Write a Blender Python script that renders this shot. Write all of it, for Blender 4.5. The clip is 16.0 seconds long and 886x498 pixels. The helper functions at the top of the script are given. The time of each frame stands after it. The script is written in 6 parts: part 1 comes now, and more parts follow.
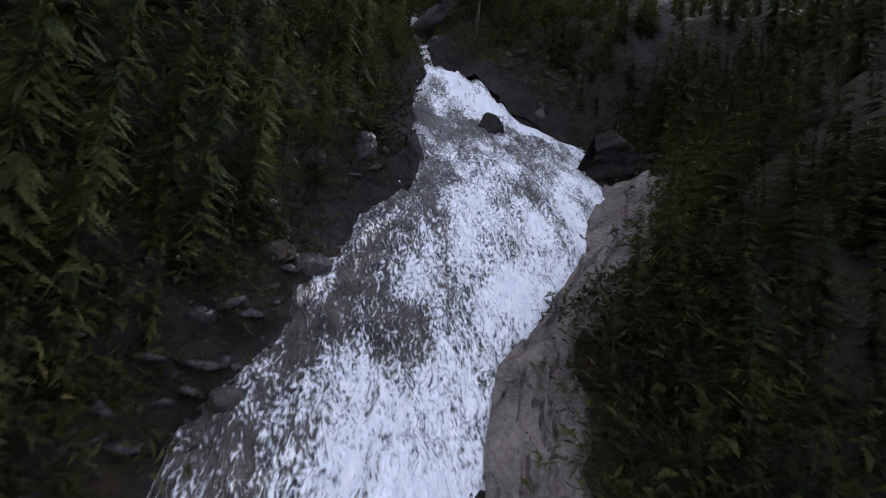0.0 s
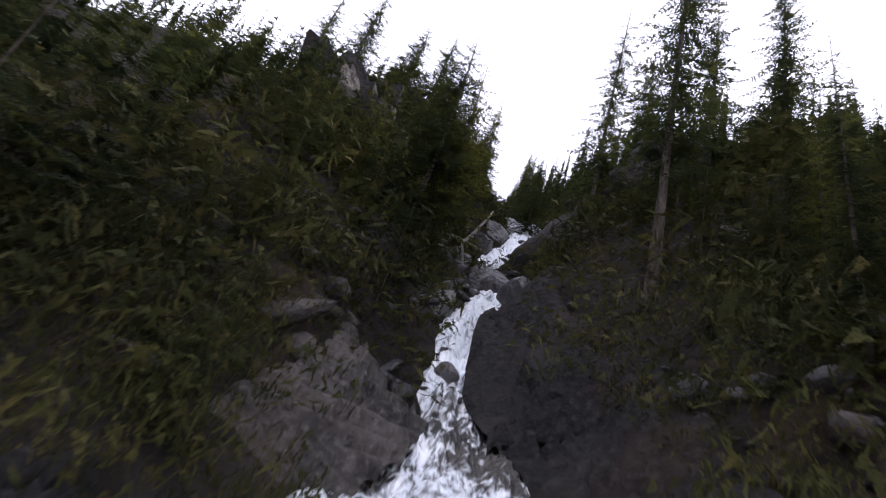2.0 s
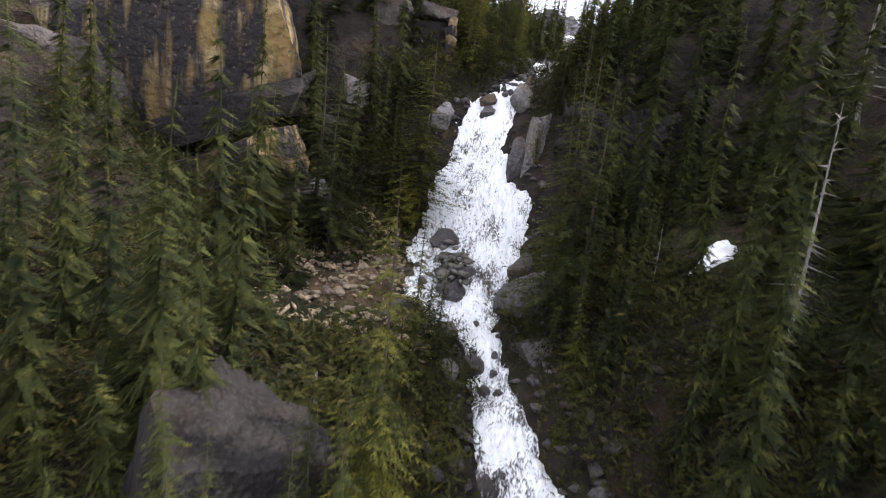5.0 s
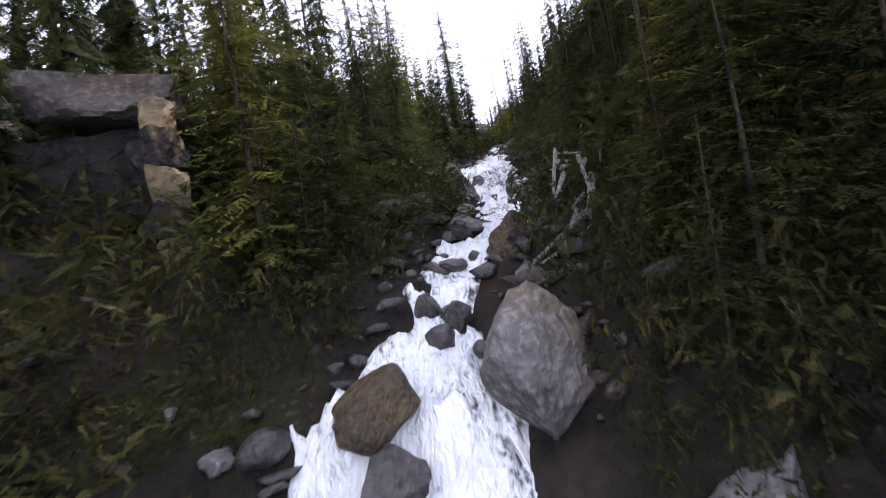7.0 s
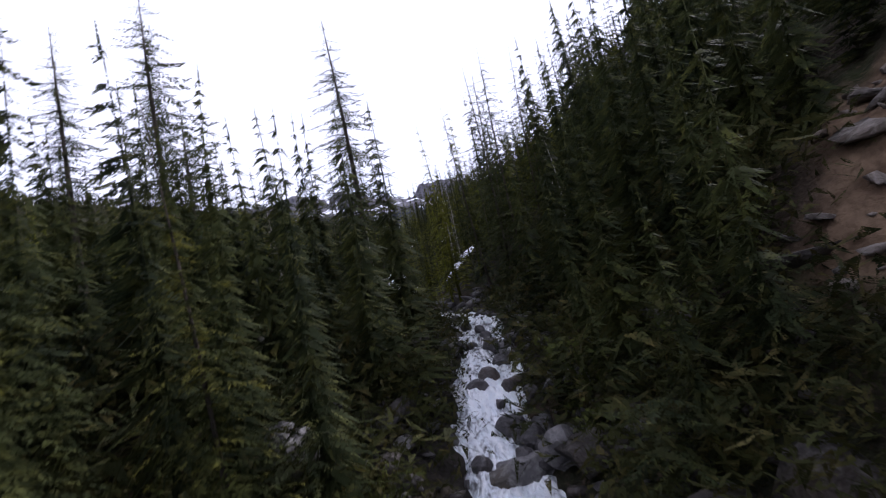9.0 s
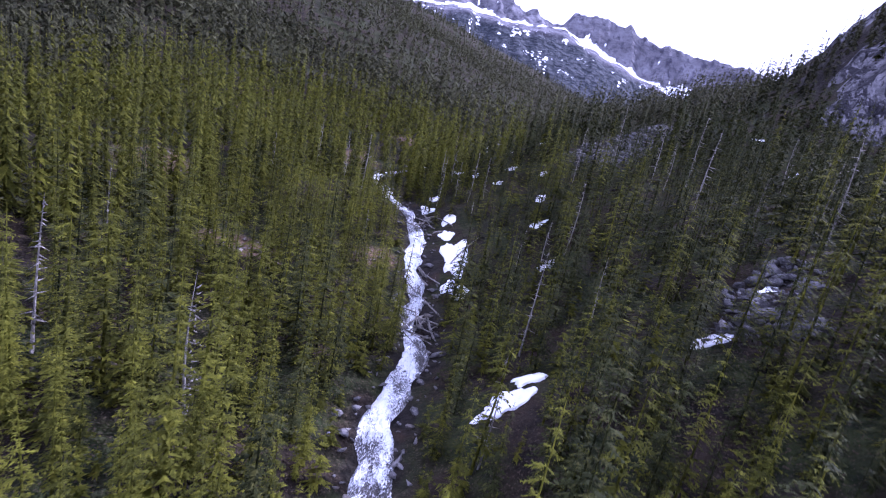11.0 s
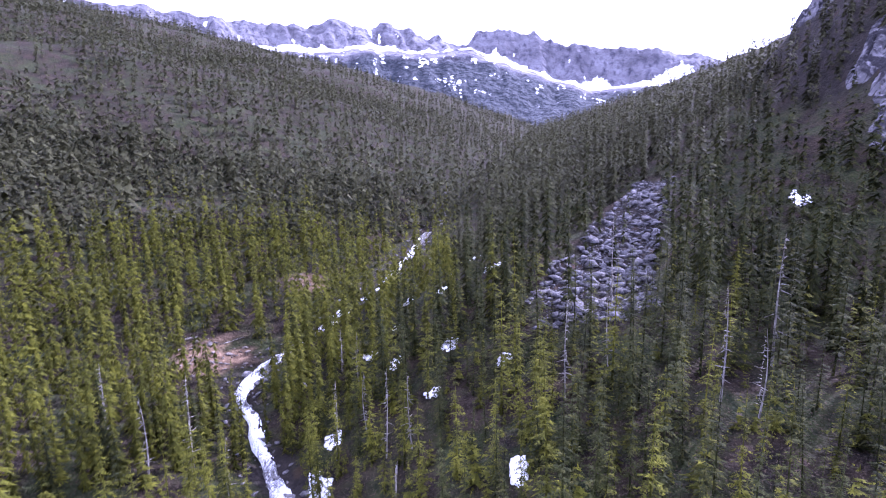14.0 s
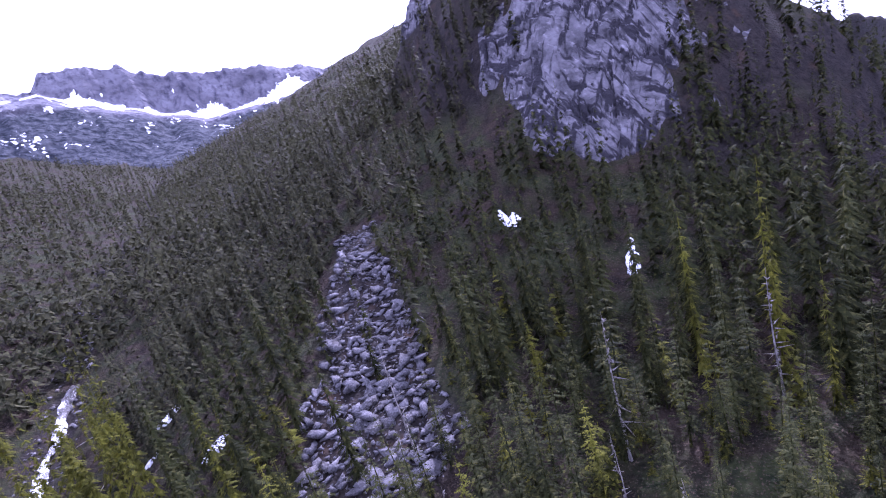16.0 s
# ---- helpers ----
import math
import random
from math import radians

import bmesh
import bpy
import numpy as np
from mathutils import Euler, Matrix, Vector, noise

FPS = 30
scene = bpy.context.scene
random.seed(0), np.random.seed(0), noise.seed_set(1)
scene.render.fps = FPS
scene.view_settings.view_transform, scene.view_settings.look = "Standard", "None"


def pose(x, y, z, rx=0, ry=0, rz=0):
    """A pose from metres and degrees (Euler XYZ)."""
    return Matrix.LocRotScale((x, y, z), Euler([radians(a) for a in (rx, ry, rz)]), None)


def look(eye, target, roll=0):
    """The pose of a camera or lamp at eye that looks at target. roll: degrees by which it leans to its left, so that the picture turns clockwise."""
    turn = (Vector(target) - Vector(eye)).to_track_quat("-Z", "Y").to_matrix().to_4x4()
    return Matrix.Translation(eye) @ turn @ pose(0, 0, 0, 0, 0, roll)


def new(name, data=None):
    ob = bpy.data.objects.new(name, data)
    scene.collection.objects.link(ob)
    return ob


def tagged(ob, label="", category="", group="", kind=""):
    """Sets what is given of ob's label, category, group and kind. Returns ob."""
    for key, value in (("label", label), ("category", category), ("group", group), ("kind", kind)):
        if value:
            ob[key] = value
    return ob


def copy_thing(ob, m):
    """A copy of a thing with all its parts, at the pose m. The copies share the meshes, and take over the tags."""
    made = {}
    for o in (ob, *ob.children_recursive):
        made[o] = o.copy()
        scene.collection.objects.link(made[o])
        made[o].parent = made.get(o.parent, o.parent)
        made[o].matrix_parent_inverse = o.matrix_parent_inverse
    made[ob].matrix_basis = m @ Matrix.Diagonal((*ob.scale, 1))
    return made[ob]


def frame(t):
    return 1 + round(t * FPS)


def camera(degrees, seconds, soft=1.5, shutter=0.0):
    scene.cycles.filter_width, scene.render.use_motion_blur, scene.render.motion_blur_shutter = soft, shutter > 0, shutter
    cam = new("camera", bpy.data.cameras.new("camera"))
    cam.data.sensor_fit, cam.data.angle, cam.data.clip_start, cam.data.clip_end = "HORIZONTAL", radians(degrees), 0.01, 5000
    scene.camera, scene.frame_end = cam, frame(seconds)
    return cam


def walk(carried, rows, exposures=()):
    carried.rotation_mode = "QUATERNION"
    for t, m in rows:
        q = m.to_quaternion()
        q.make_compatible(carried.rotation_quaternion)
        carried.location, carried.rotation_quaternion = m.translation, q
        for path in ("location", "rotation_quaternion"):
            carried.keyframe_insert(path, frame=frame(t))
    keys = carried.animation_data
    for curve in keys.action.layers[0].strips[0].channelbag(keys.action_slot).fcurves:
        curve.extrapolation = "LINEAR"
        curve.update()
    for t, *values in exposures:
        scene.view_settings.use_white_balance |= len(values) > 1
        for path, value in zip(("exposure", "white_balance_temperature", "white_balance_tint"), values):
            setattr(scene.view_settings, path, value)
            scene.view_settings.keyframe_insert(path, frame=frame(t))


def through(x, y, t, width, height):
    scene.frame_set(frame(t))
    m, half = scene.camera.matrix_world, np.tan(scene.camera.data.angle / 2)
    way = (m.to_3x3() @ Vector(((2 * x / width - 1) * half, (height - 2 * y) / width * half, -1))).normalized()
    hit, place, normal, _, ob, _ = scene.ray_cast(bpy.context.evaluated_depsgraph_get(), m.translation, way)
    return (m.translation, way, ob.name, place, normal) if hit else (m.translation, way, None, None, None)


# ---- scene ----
cam = camera(82.0, 16.0, soft=1.1, shutter=0.1)
PATH = [
    (0, (0.02, 0.01, 0.01), (3.19, 9.43, 1.12), 7.6),
    (0.5, (2.95, 8.25, 4.47), (6.04, 17.66, 5.87), -0.8),
    (1, (5.69, 16.81, 8.41), (7.94, 26.30, 10.64), 2.2),
    (1.5, (9.26, 24.37, 13.47), (9.80, 33.84, 16.65), 11.8),
    (2, (10.51, 31.02, 18.98), (9.74, 40.00, 23.32), 19.0),
    (2.5, (10.63, 35.91, 24.42), (9.99, 44.90, 28.74), 5.0),
    (3, (10.35, 39.00, 29.82), (10.26, 48.44, 33.12), -10.8),
    (3.2, (10.79, 39.98, 31.90), (10.53, 49.61, 34.59), -14.9),
    (5.3, (10.79, 67.98, 63.90), (9.46, 77.68, 61.87), 8.8),
    (5.5, (10.70, 71.90, 64.37), (9.30, 81.65, 62.61), 8.4),
    (6, (10.12, 81.42, 65.19), (8.49, 91.24, 64.29), 2.8),
    (6.5, (8.85, 91.16, 66.69), (7.73, 101.09, 66.40), -4.6),
    (7, (8.42, 99.13, 68.73), (8.46, 109.12, 68.86), -10.3),
    (7.5, (8.74, 106.00, 70.85), (9.80, 115.94, 71.04), -11.3),
    (8, (9.26, 112.56, 73.38), (10.69, 122.46, 73.41), -6.8),
    (8.5, (10.07, 118.31, 75.84), (11.27, 128.24, 76.21), -1.1),
    (9, (11.18, 123.26, 78.37), (12.97, 133.03, 79.55), -12.4),
    (9.2, (11.76, 124.61, 79.84), (13.71, 134.36, 80.84), -19.2),
    (11.3, (16.76, 151.61, 102.84), (16.89, 161.30, 100.37), 13.9),
    (11.5, (17.40, 154.83, 104.15), (17.49, 164.54, 101.74), 13.3),
    (12, (18.70, 162.42, 106.83), (18.83, 172.12, 104.40), 10.4),
    (12.5, (19.53, 168.60, 109.21), (19.54, 178.31, 106.82), 9.1),
    (13, (19.82, 174.19, 111.16), (19.82, 183.86, 108.61), 8.4),
    (13.5, (20.32, 180.01, 112.89), (20.35, 189.71, 110.44), 6.3),
    (14, (21.21, 186.49, 114.98), (22.11, 196.31, 113.26), -1.2),
    (14.5, (22.04, 193.09, 116.14), (24.54, 202.66, 114.70), -7.5),
    (15, (22.72, 198.32, 117.75), (26.78, 207.30, 116.05), -11.1),
    (15.5, (23.86, 202.12, 119.93), (29.32, 210.25, 117.90), -13.8),
    (16, (25.49, 204.82, 122.28), (31.81, 212.19, 119.92), -15.9),
]
walk(cam, [(t, look(eye, target, roll)) for t, eye, target, roll in PATH],
     exposures=[(0, 0.35, 5550, 20), (0.5, 0.25, 5680, 23), (1.1, 0.46, 5760, 24), (2.0, 0.95, 5950, 21), (3.2, 1.1, 5850, 20), (5.3, 1.4, 6350, 16), (6.3, 1.05, 5950, 19), (7.5, 1.3, 5850, 23),
                (8.4, 1.12, 5700, 23), (9.2, 0.25, 5650, 23), (11.3, 1.44, 4890, 46), (12.5, 1.78, 4890, 46), (14.0, 1.95, 4980, 48), (14.6, 1.77, 4990, 50), (16, 1.56, 4950, 52)])

# ---- light: bright cloudy sky, sun high over the ridge beside the valley ----
SUN_ELEV, SUN_TURN = radians(39), radians(62)
world = bpy.data.worlds.new("sky")
scene.world = world
world.use_nodes = True
wn, wl = world.node_tree.nodes, world.node_tree.links
sky = wn.new("ShaderNodeTexSky")
sky.sky_type, sky.sun_disc = "NISHITA", False
sky.sun_elevation, sky.sun_rotation = SUN_ELEV, SUN_TURN
cloud = wn.new("ShaderNodeTexNoise")
cloud.inputs["Scale"].default_value, cloud.inputs["Detail"].default_value = 2.2, 5.0
cover = wn.new("ShaderNodeMapRange")
cover.inputs[1].default_value, cover.inputs[2].default_value = 0.25, 0.5
cover.inputs[3].default_value, cover.inputs[4].default_value = 0.55, 0.97
wl.new(cloud.outputs["Fac"], cover.inputs[0])
wmix = wn.new("ShaderNodeMix")
wmix.data_type = "RGBA"
wl.new(cover.outputs[0], wmix.inputs["Factor"])
wl.new(sky.outputs[0], wmix.inputs[6])
wmix.inputs[7].default_value = (10.5, 10.6, 11.2, 1)
wl.new(wmix.outputs[2], wn["Background"].inputs["Color"])
wn["Background"].inputs["Strength"].default_value = 0.1
sun_data = bpy.data.lights.new("sun", "SUN")
sun_data.energy, sun_data.angle, sun_data.color = 3.8, radians(0.6), (1.0, 0.95, 0.86)
sun = new("sun", sun_data)
sun_dir = Vector((math.sin(SUN_TURN) * math.cos(SUN_ELEV), math.cos(SUN_TURN) * math.cos(SUN_ELEV), math.sin(SUN_ELEV)))
sun.matrix_world = look(sun_dir * 100, (0, 0, 0))


# ---- materials ----
def material(name, rough=0.9):
    m = bpy.data.materials.new(name)
    m.use_nodes = True
    n, l = m.node_tree.nodes, m.node_tree.links
    b = n["Principled BSDF"]
    b.inputs["Roughness"].default_value = rough
    b.inputs["Specular IOR Level"].default_value = 0.1 if rough > 0.8 else 0.35
    return m, n, l, b


def noise_fac(n, l, scale, detail=5.0, vec=None, lo=0.35, hi=0.65):
    t = n.new("ShaderNodeTexNoise")
    t.inputs["Scale"].default_value, t.inputs["Detail"].default_value = scale, detail
    if vec is not None:
        l.new(vec, t.inputs["Vector"])
    r = n.new("ShaderNodeMapRange")
    r.inputs[1].default_value, r.inputs[2].default_value = lo, hi
    l.new(t.outputs["Fac"], r.inputs[0])
    return r.outputs[0]


def blend(n, l, fac, a, b):
    x = n.new("ShaderNodeMix")
    x.data_type = "RGBA"
    if isinstance(fac, float):
        x.inputs["Factor"].default_value = fac
    else:
        l.new(fac, x.inputs["Factor"])
    for slot, v in ((6, a), (7, b)):
        if isinstance(v, tuple):
            x.inputs[slot].default_value = (*v, 1)
        else:
            l.new(v, x.inputs[slot])
    return x.outputs[2]


def bump(n, l, b, fac, strength=0.5, dist=0.1):
    k = n.new("ShaderNodeBump")
    k.inputs["Strength"].default_value, k.inputs["Distance"].default_value = strength, dist
    l.new(fac, k.inputs["Height"])
    l.new(k.outputs[0], b.inputs["Normal"])


def coords(n, l, scale=(1, 1, 1), kind="geo"):
    if kind == "geo":
        src = n.new("ShaderNodeNewGeometry").outputs["Position"]
    else:
        src = n.new("ShaderNodeTexCoord").outputs[kind]
    if scale == (1, 1, 1):
        return src
    k = n.new("ShaderNodeMapping")
    k.inputs["Scale"].default_value = scale
    l.new(src, k.inputs["Vector"])
    return k.outputs[0]


def rock_material(name, dark, light, stain, lichen, wet=0.0, scale=1.0):
    m, n, l, b = material(name, 0.8 - 0.35 * wet)
    b.inputs["Specular IOR Level"].default_value = 0.12 + 0.2 * wet
    p = coords(n, l)
    base = blend(n, l, noise_fac(n, l, 0.8 * scale, 6, p, 0.3, 0.7), dark, light)
    base = blend(n, l, noise_fac(n, l, 0.35 * scale, 4, p, 0.55, 0.7), base, stain)
    base = blend(n, l, noise_fac(n, l, 7 * scale, 9, p, 0.48, 0.85), base, lichen)
    l.new(base, b.inputs["Base Color"])
    bump(n, l, b, noise_fac(n, l, 3.5 * scale, 8, p, 0.2, 0.8), 0.7, 0.25)
    return m


ROCK = rock_material("granite", (0.06, 0.058, 0.058), (0.19, 0.18, 0.178), (0.11, 0.09, 0.065), (0.27, 0.26, 0.25))
CRACKED = rock_material("cracked_rock", (0.035, 0.03, 0.026), (0.15, 0.125, 0.105), (0.07, 0.05, 0.035), (0.2, 0.175, 0.15), wet=0.8)
TALUS_ROCK = rock_material("talus_granite", (0.028, 0.027, 0.028), (0.13, 0.126, 0.128), (0.06, 0.056, 0.052), (0.2, 0.196, 0.198))
WET_ROCK = rock_material("wet_rock", (0.02, 0.018, 0.019), (0.07, 0.064, 0.064), (0.06, 0.042, 0.03), (0.1, 0.094, 0.094), wet=1.0)
# dark rock taken down to near black: deep shade is in the colour
SHADE_BLACK_ROCK = rock_material("shade_black_rock", (0.006, 0.0055, 0.0055), (0.022, 0.02, 0.019), (0.02, 0.014, 0.011), (0.036, 0.033, 0.03))
DARK_ROCK = rock_material("dark_rock", (0.022, 0.02, 0.019), (0.08, 0.07, 0.062), (0.06, 0.042, 0.03), (0.12, 0.11, 0.1))
BROWN_ROCK = rock_material("brown_rock", (0.05, 0.043, 0.038), (0.2, 0.17, 0.145), (0.09, 0.065, 0.045), (0.26, 0.23, 0.2), wet=0.5)
OCHRE = rock_material("ochre_rock", (0.08, 0.066, 0.046), (0.22, 0.165, 0.09), (0.045, 0.04, 0.035), (0.24, 0.19, 0.12))
# tan stone brightened: sunlight on the rubble bank is in the colour
SUNLIT_RUBBLE = rock_material("sunlit_tan_rubble", (0.12, 0.1, 0.075), (0.36, 0.28, 0.18), (0.16, 0.13, 0.1), (0.4, 0.34, 0.26))
MOSSY = rock_material("mossy_rock", (0.06, 0.06, 0.05), (0.16, 0.15, 0.135), (0.05, 0.06, 0.02), (0.2, 0.19, 0.16))
RUST = rock_material("rust_rock", (0.022, 0.016, 0.011), (0.085, 0.057, 0.028), (0.025, 0.021, 0.018), (0.1, 0.08, 0.055), wet=0.8, scale=1.8)


def ground_material():
    m, n, l, b = material("forest_floor", 0.95)
    b.inputs["Specular IOR Level"].default_value = 0.08
    p = coords(n, l)
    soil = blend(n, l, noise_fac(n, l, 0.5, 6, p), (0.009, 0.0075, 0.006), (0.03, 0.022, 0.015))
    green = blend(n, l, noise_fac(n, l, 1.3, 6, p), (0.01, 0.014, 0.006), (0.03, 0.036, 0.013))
    col = blend(n, l, noise_fac(n, l, 0.22, 5, p, 0.42, 0.6), soil, green)
    col = blend(n, l, noise_fac(n, l, 7.0, 8, p, 0.56, 0.66), col, (0.06, 0.045, 0.03))
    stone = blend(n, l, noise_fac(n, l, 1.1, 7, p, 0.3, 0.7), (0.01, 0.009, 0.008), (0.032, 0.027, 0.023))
    stone = blend(n, l, noise_fac(n, l, 0.3, 4, p, 0.6, 0.72), stone, (0.04, 0.027, 0.018))
    geo = n.new("ShaderNodeNewGeometry")
    sep = n.new("ShaderNodeSeparateXYZ")
    l.new(geo.outputs["Normal"], sep.inputs[0])
    steep = n.new("ShaderNodeMapRange")
    steep.inputs[1].default_value, steep.inputs[2].default_value = 0.78, 0.6
    l.new(sep.outputs[2], steep.inputs[0])
    bank = n.new("ShaderNodeAttribute")
    bank.attribute_name = "stony"
    top = n.new("ShaderNodeMath")
    top.operation = "MAXIMUM"
    l.new(steep.outputs[0], top.inputs[0])
    l.new(bank.outputs["Fac"], top.inputs[1])
    dirt = blend(n, l, noise_fac(n, l, 1.4, 6, p), (0.07, 0.045, 0.028), (0.16, 0.11, 0.07))
    open_soil = n.new("ShaderNodeAttribute")
    open_soil.attribute_name = "bare"
    l.new(blend(n, l, open_soil.outputs["Fac"], blend(n, l, top.outputs[0], col, stone), dirt), b.inputs["Base Color"])
    bump(n, l, b, noise_fac(n, l, 2.5, 9, p, 0.2, 0.8), 0.8, 0.35)
    return m


GROUND = ground_material()


def water_material():
    """White water: clumps and strands of foam drawn out along the flow, with dark clear water between them."""
    m, n, l, b = material("white_water", 0.3)
    uv = coords(n, l, (1, 1, 1), "UV")
    warp = n.new("ShaderNodeTexNoise")
    warp.inputs["Scale"].default_value, warp.inputs["Detail"].default_value = 1.1, 3.0
    l.new(uv, warp.inputs["Vector"])
    bend = n.new("ShaderNodeVectorMath")
    bend.operation = "MULTIPLY_ADD"
    l.new(warp.outputs["Color"], bend.inputs[0])
    bend.inputs[1].default_value = (0.55, 0.55, 0)
    l.new(uv, bend.inputs[2])

    def layer(sx, sy, detail, lo, hi):
        k = n.new("ShaderNodeMapping")
        k.inputs["Scale"].default_value = (sx, sy, 1)
        l.new(bend.outputs[0], k.inputs["Vector"])
        return noise_fac(n, l, 1.0, detail, k.outputs[0], lo, hi)

    def plus(x, k, y, clamp=False):
        add = n.new("ShaderNodeMath")
        add.operation, add.use_clamp = "MULTIPLY_ADD", clamp
        l.new(x, add.inputs[0])
        add.inputs[1].default_value = k
        l.new(y, add.inputs[2])
        return add.outputs[0]

    broad = layer(1.1, 0.42, 6, 0.32, 0.62)
    strand = layer(4.2, 1.3, 8, 0.3, 0.66)
    lace = layer(10.0, 5.0, 7, 0.36, 0.64)
    thick = n.new("ShaderNodeAttribute")
    thick.attribute_name = "foam"
    total = plus(lace, 0.6, plus(strand, 0.44, plus(broad, 0.26, thick.outputs["Fac"])))
    shift = n.new("ShaderNodeMapRange")
    shift.interpolation_type = "SMOOTHSTEP"
    shift.inputs[1].default_value, shift.inputs[2].default_value = 0.5, 1.12
    l.new(total, shift.inputs[0])
    clear = blend(n, l, noise_fac(n, l, 0.9, 5, uv), (0.02, 0.018, 0.016), (0.085, 0.076, 0.066))
    white = blend(n, l, strand, (0.74, 0.79, 0.84), (0.93, 0.94, 0.95))
    l.new(blend(n, l, shift.outputs[0], clear, white), b.inputs["Base Color"])
    bump(n, l, b, plus(lace, 0.6, strand), 0.9, 0.14)
    return m


WATER = water_material()


def foliage_material(name, dark, light, tip, through=0.3, gaps=None):
    m, n, l, b = material(name, 0.7)
    p = coords(n, l)
    geo = n.new("ShaderNodeNewGeometry")
    each = noise_fac(n, l, 0.21, 2, p, 0.35, 0.65)
    col = blend(n, l, each, dark, light)
    col = blend(n, l, noise_fac(n, l, 2.4, 3, p, 0.5, 0.75), col, tip)
    rnd = n.new("ShaderNodeMapRange")
    rnd.inputs[3].default_value, rnd.inputs[4].default_value = 0.72, 1.15
    l.new(geo.outputs["Random Per Island"], rnd.inputs[0])
    mul = n.new("ShaderNodeMix")
    mul.data_type, mul.blend_type = "RGBA", "MULTIPLY"
    mul.inputs["Factor"].default_value = 1.0
    l.new(col, mul.inputs[6])
    l.new(rnd.outputs[0], mul.inputs[7])
    l.new(mul.outputs[2], b.inputs["Base Color"])
    b.inputs["Specular IOR Level"].default_value = 0.04
    tr = n.new("ShaderNodeBsdfTranslucent")
    l.new(mul.outputs[2], tr.inputs["Color"])
    mix = n.new("ShaderNodeMixShader")
    mix.inputs[0].default_value = through
    l.new(b.outputs[0], mix.inputs[1])
    l.new(tr.outputs[0], mix.inputs[2])
    surface = mix.outputs[0]
    if gaps:
        between = n.new("ShaderNodeMixShader")
        l.new(noise_fac(n, l, gaps[0], 1.5, coords(n, l, (1.0, 1.0, 1.7)), gaps[1], gaps[1] + 0.015), between.inputs[0])
        l.new(n.new("ShaderNodeBsdfTransparent").outputs[0], between.inputs[1])
        l.new(surface, between.inputs[2])
        surface = between.outputs[0]
    l.new(surface, n["Material Output"].inputs["Surface"])
    return m


NEEDLES = foliage_material("spruce_needles", (0.018, 0.024, 0.012), (0.044, 0.052, 0.018), (0.1, 0.102, 0.028), 0.36, (20.0, 0.45))
# brighter yellowish-green: sun on the valley trees put into the needle colour
SUNLIT_NEEDLES = foliage_material("sunlit_needles", (0.028, 0.032, 0.009), (0.11, 0.114, 0.015), (0.185, 0.182, 0.022), 0.42, (6.0, 0.39))
# greyer needles: the haze over far slopes is mixed into their colour
HAZY_NEEDLES = foliage_material("hazy_needles", (0.024, 0.025, 0.015), (0.061, 0.063, 0.03), (0.1, 0.096, 0.042))
# darker green: shade on the right-hand slope put into the needle colour
SHADED_NEEDLES = foliage_material("shaded_needles", (0.013, 0.016, 0.006), (0.034, 0.039, 0.012), (0.078, 0.077, 0.02), 0.22, (6.0, 0.39))
SHRUB = foliage_material("shrub_leaves", (0.022, 0.03, 0.009), (0.056, 0.064, 0.016), (0.1, 0.104, 0.026), 0.35, (14.0, 0.44))
LIGHT_NEEDLES = foliage_material("young_needles", (0.03, 0.036, 0.012), (0.09, 0.092, 0.02), (0.15, 0.14, 0.03), 0.38, (20.0, 0.45))


def bark_material(name, a, b2):
    m, n, l, b = material(name, 0.9)
    p = coords(n, l, (6, 6, 1.2))
    l.new(blend(n, l, noise_fac(n, l, 1.5, 6, p), a, b2), b.inputs["Base Color"])
    bump(n, l, b, noise_fac(n, l, 3, 6, p), 0.9, 0.08)
    return m


BARK = bark_material("spruce_bark", (0.03, 0.025, 0.02), (0.085, 0.07, 0.056))
DEAD = bark_material("weathered_wood", (0.11, 0.1, 0.09), (0.34, 0.32, 0.29))


def snow_material():
    m, n, l, b = material("old_snow", 0.6)
    p = coords(n, l)
    l.new(blend(n, l, noise_fac(n, l, 1.2, 6, p, 0.3, 0.75), (0.82, 0.84, 0.88), (0.62, 0.62, 0.62)), b.inputs["Base Color"])
    bump(n, l, b, noise_fac(n, l, 1.5, 5, p), 0.4, 0.2)
    return m


SNOW = snow_material()


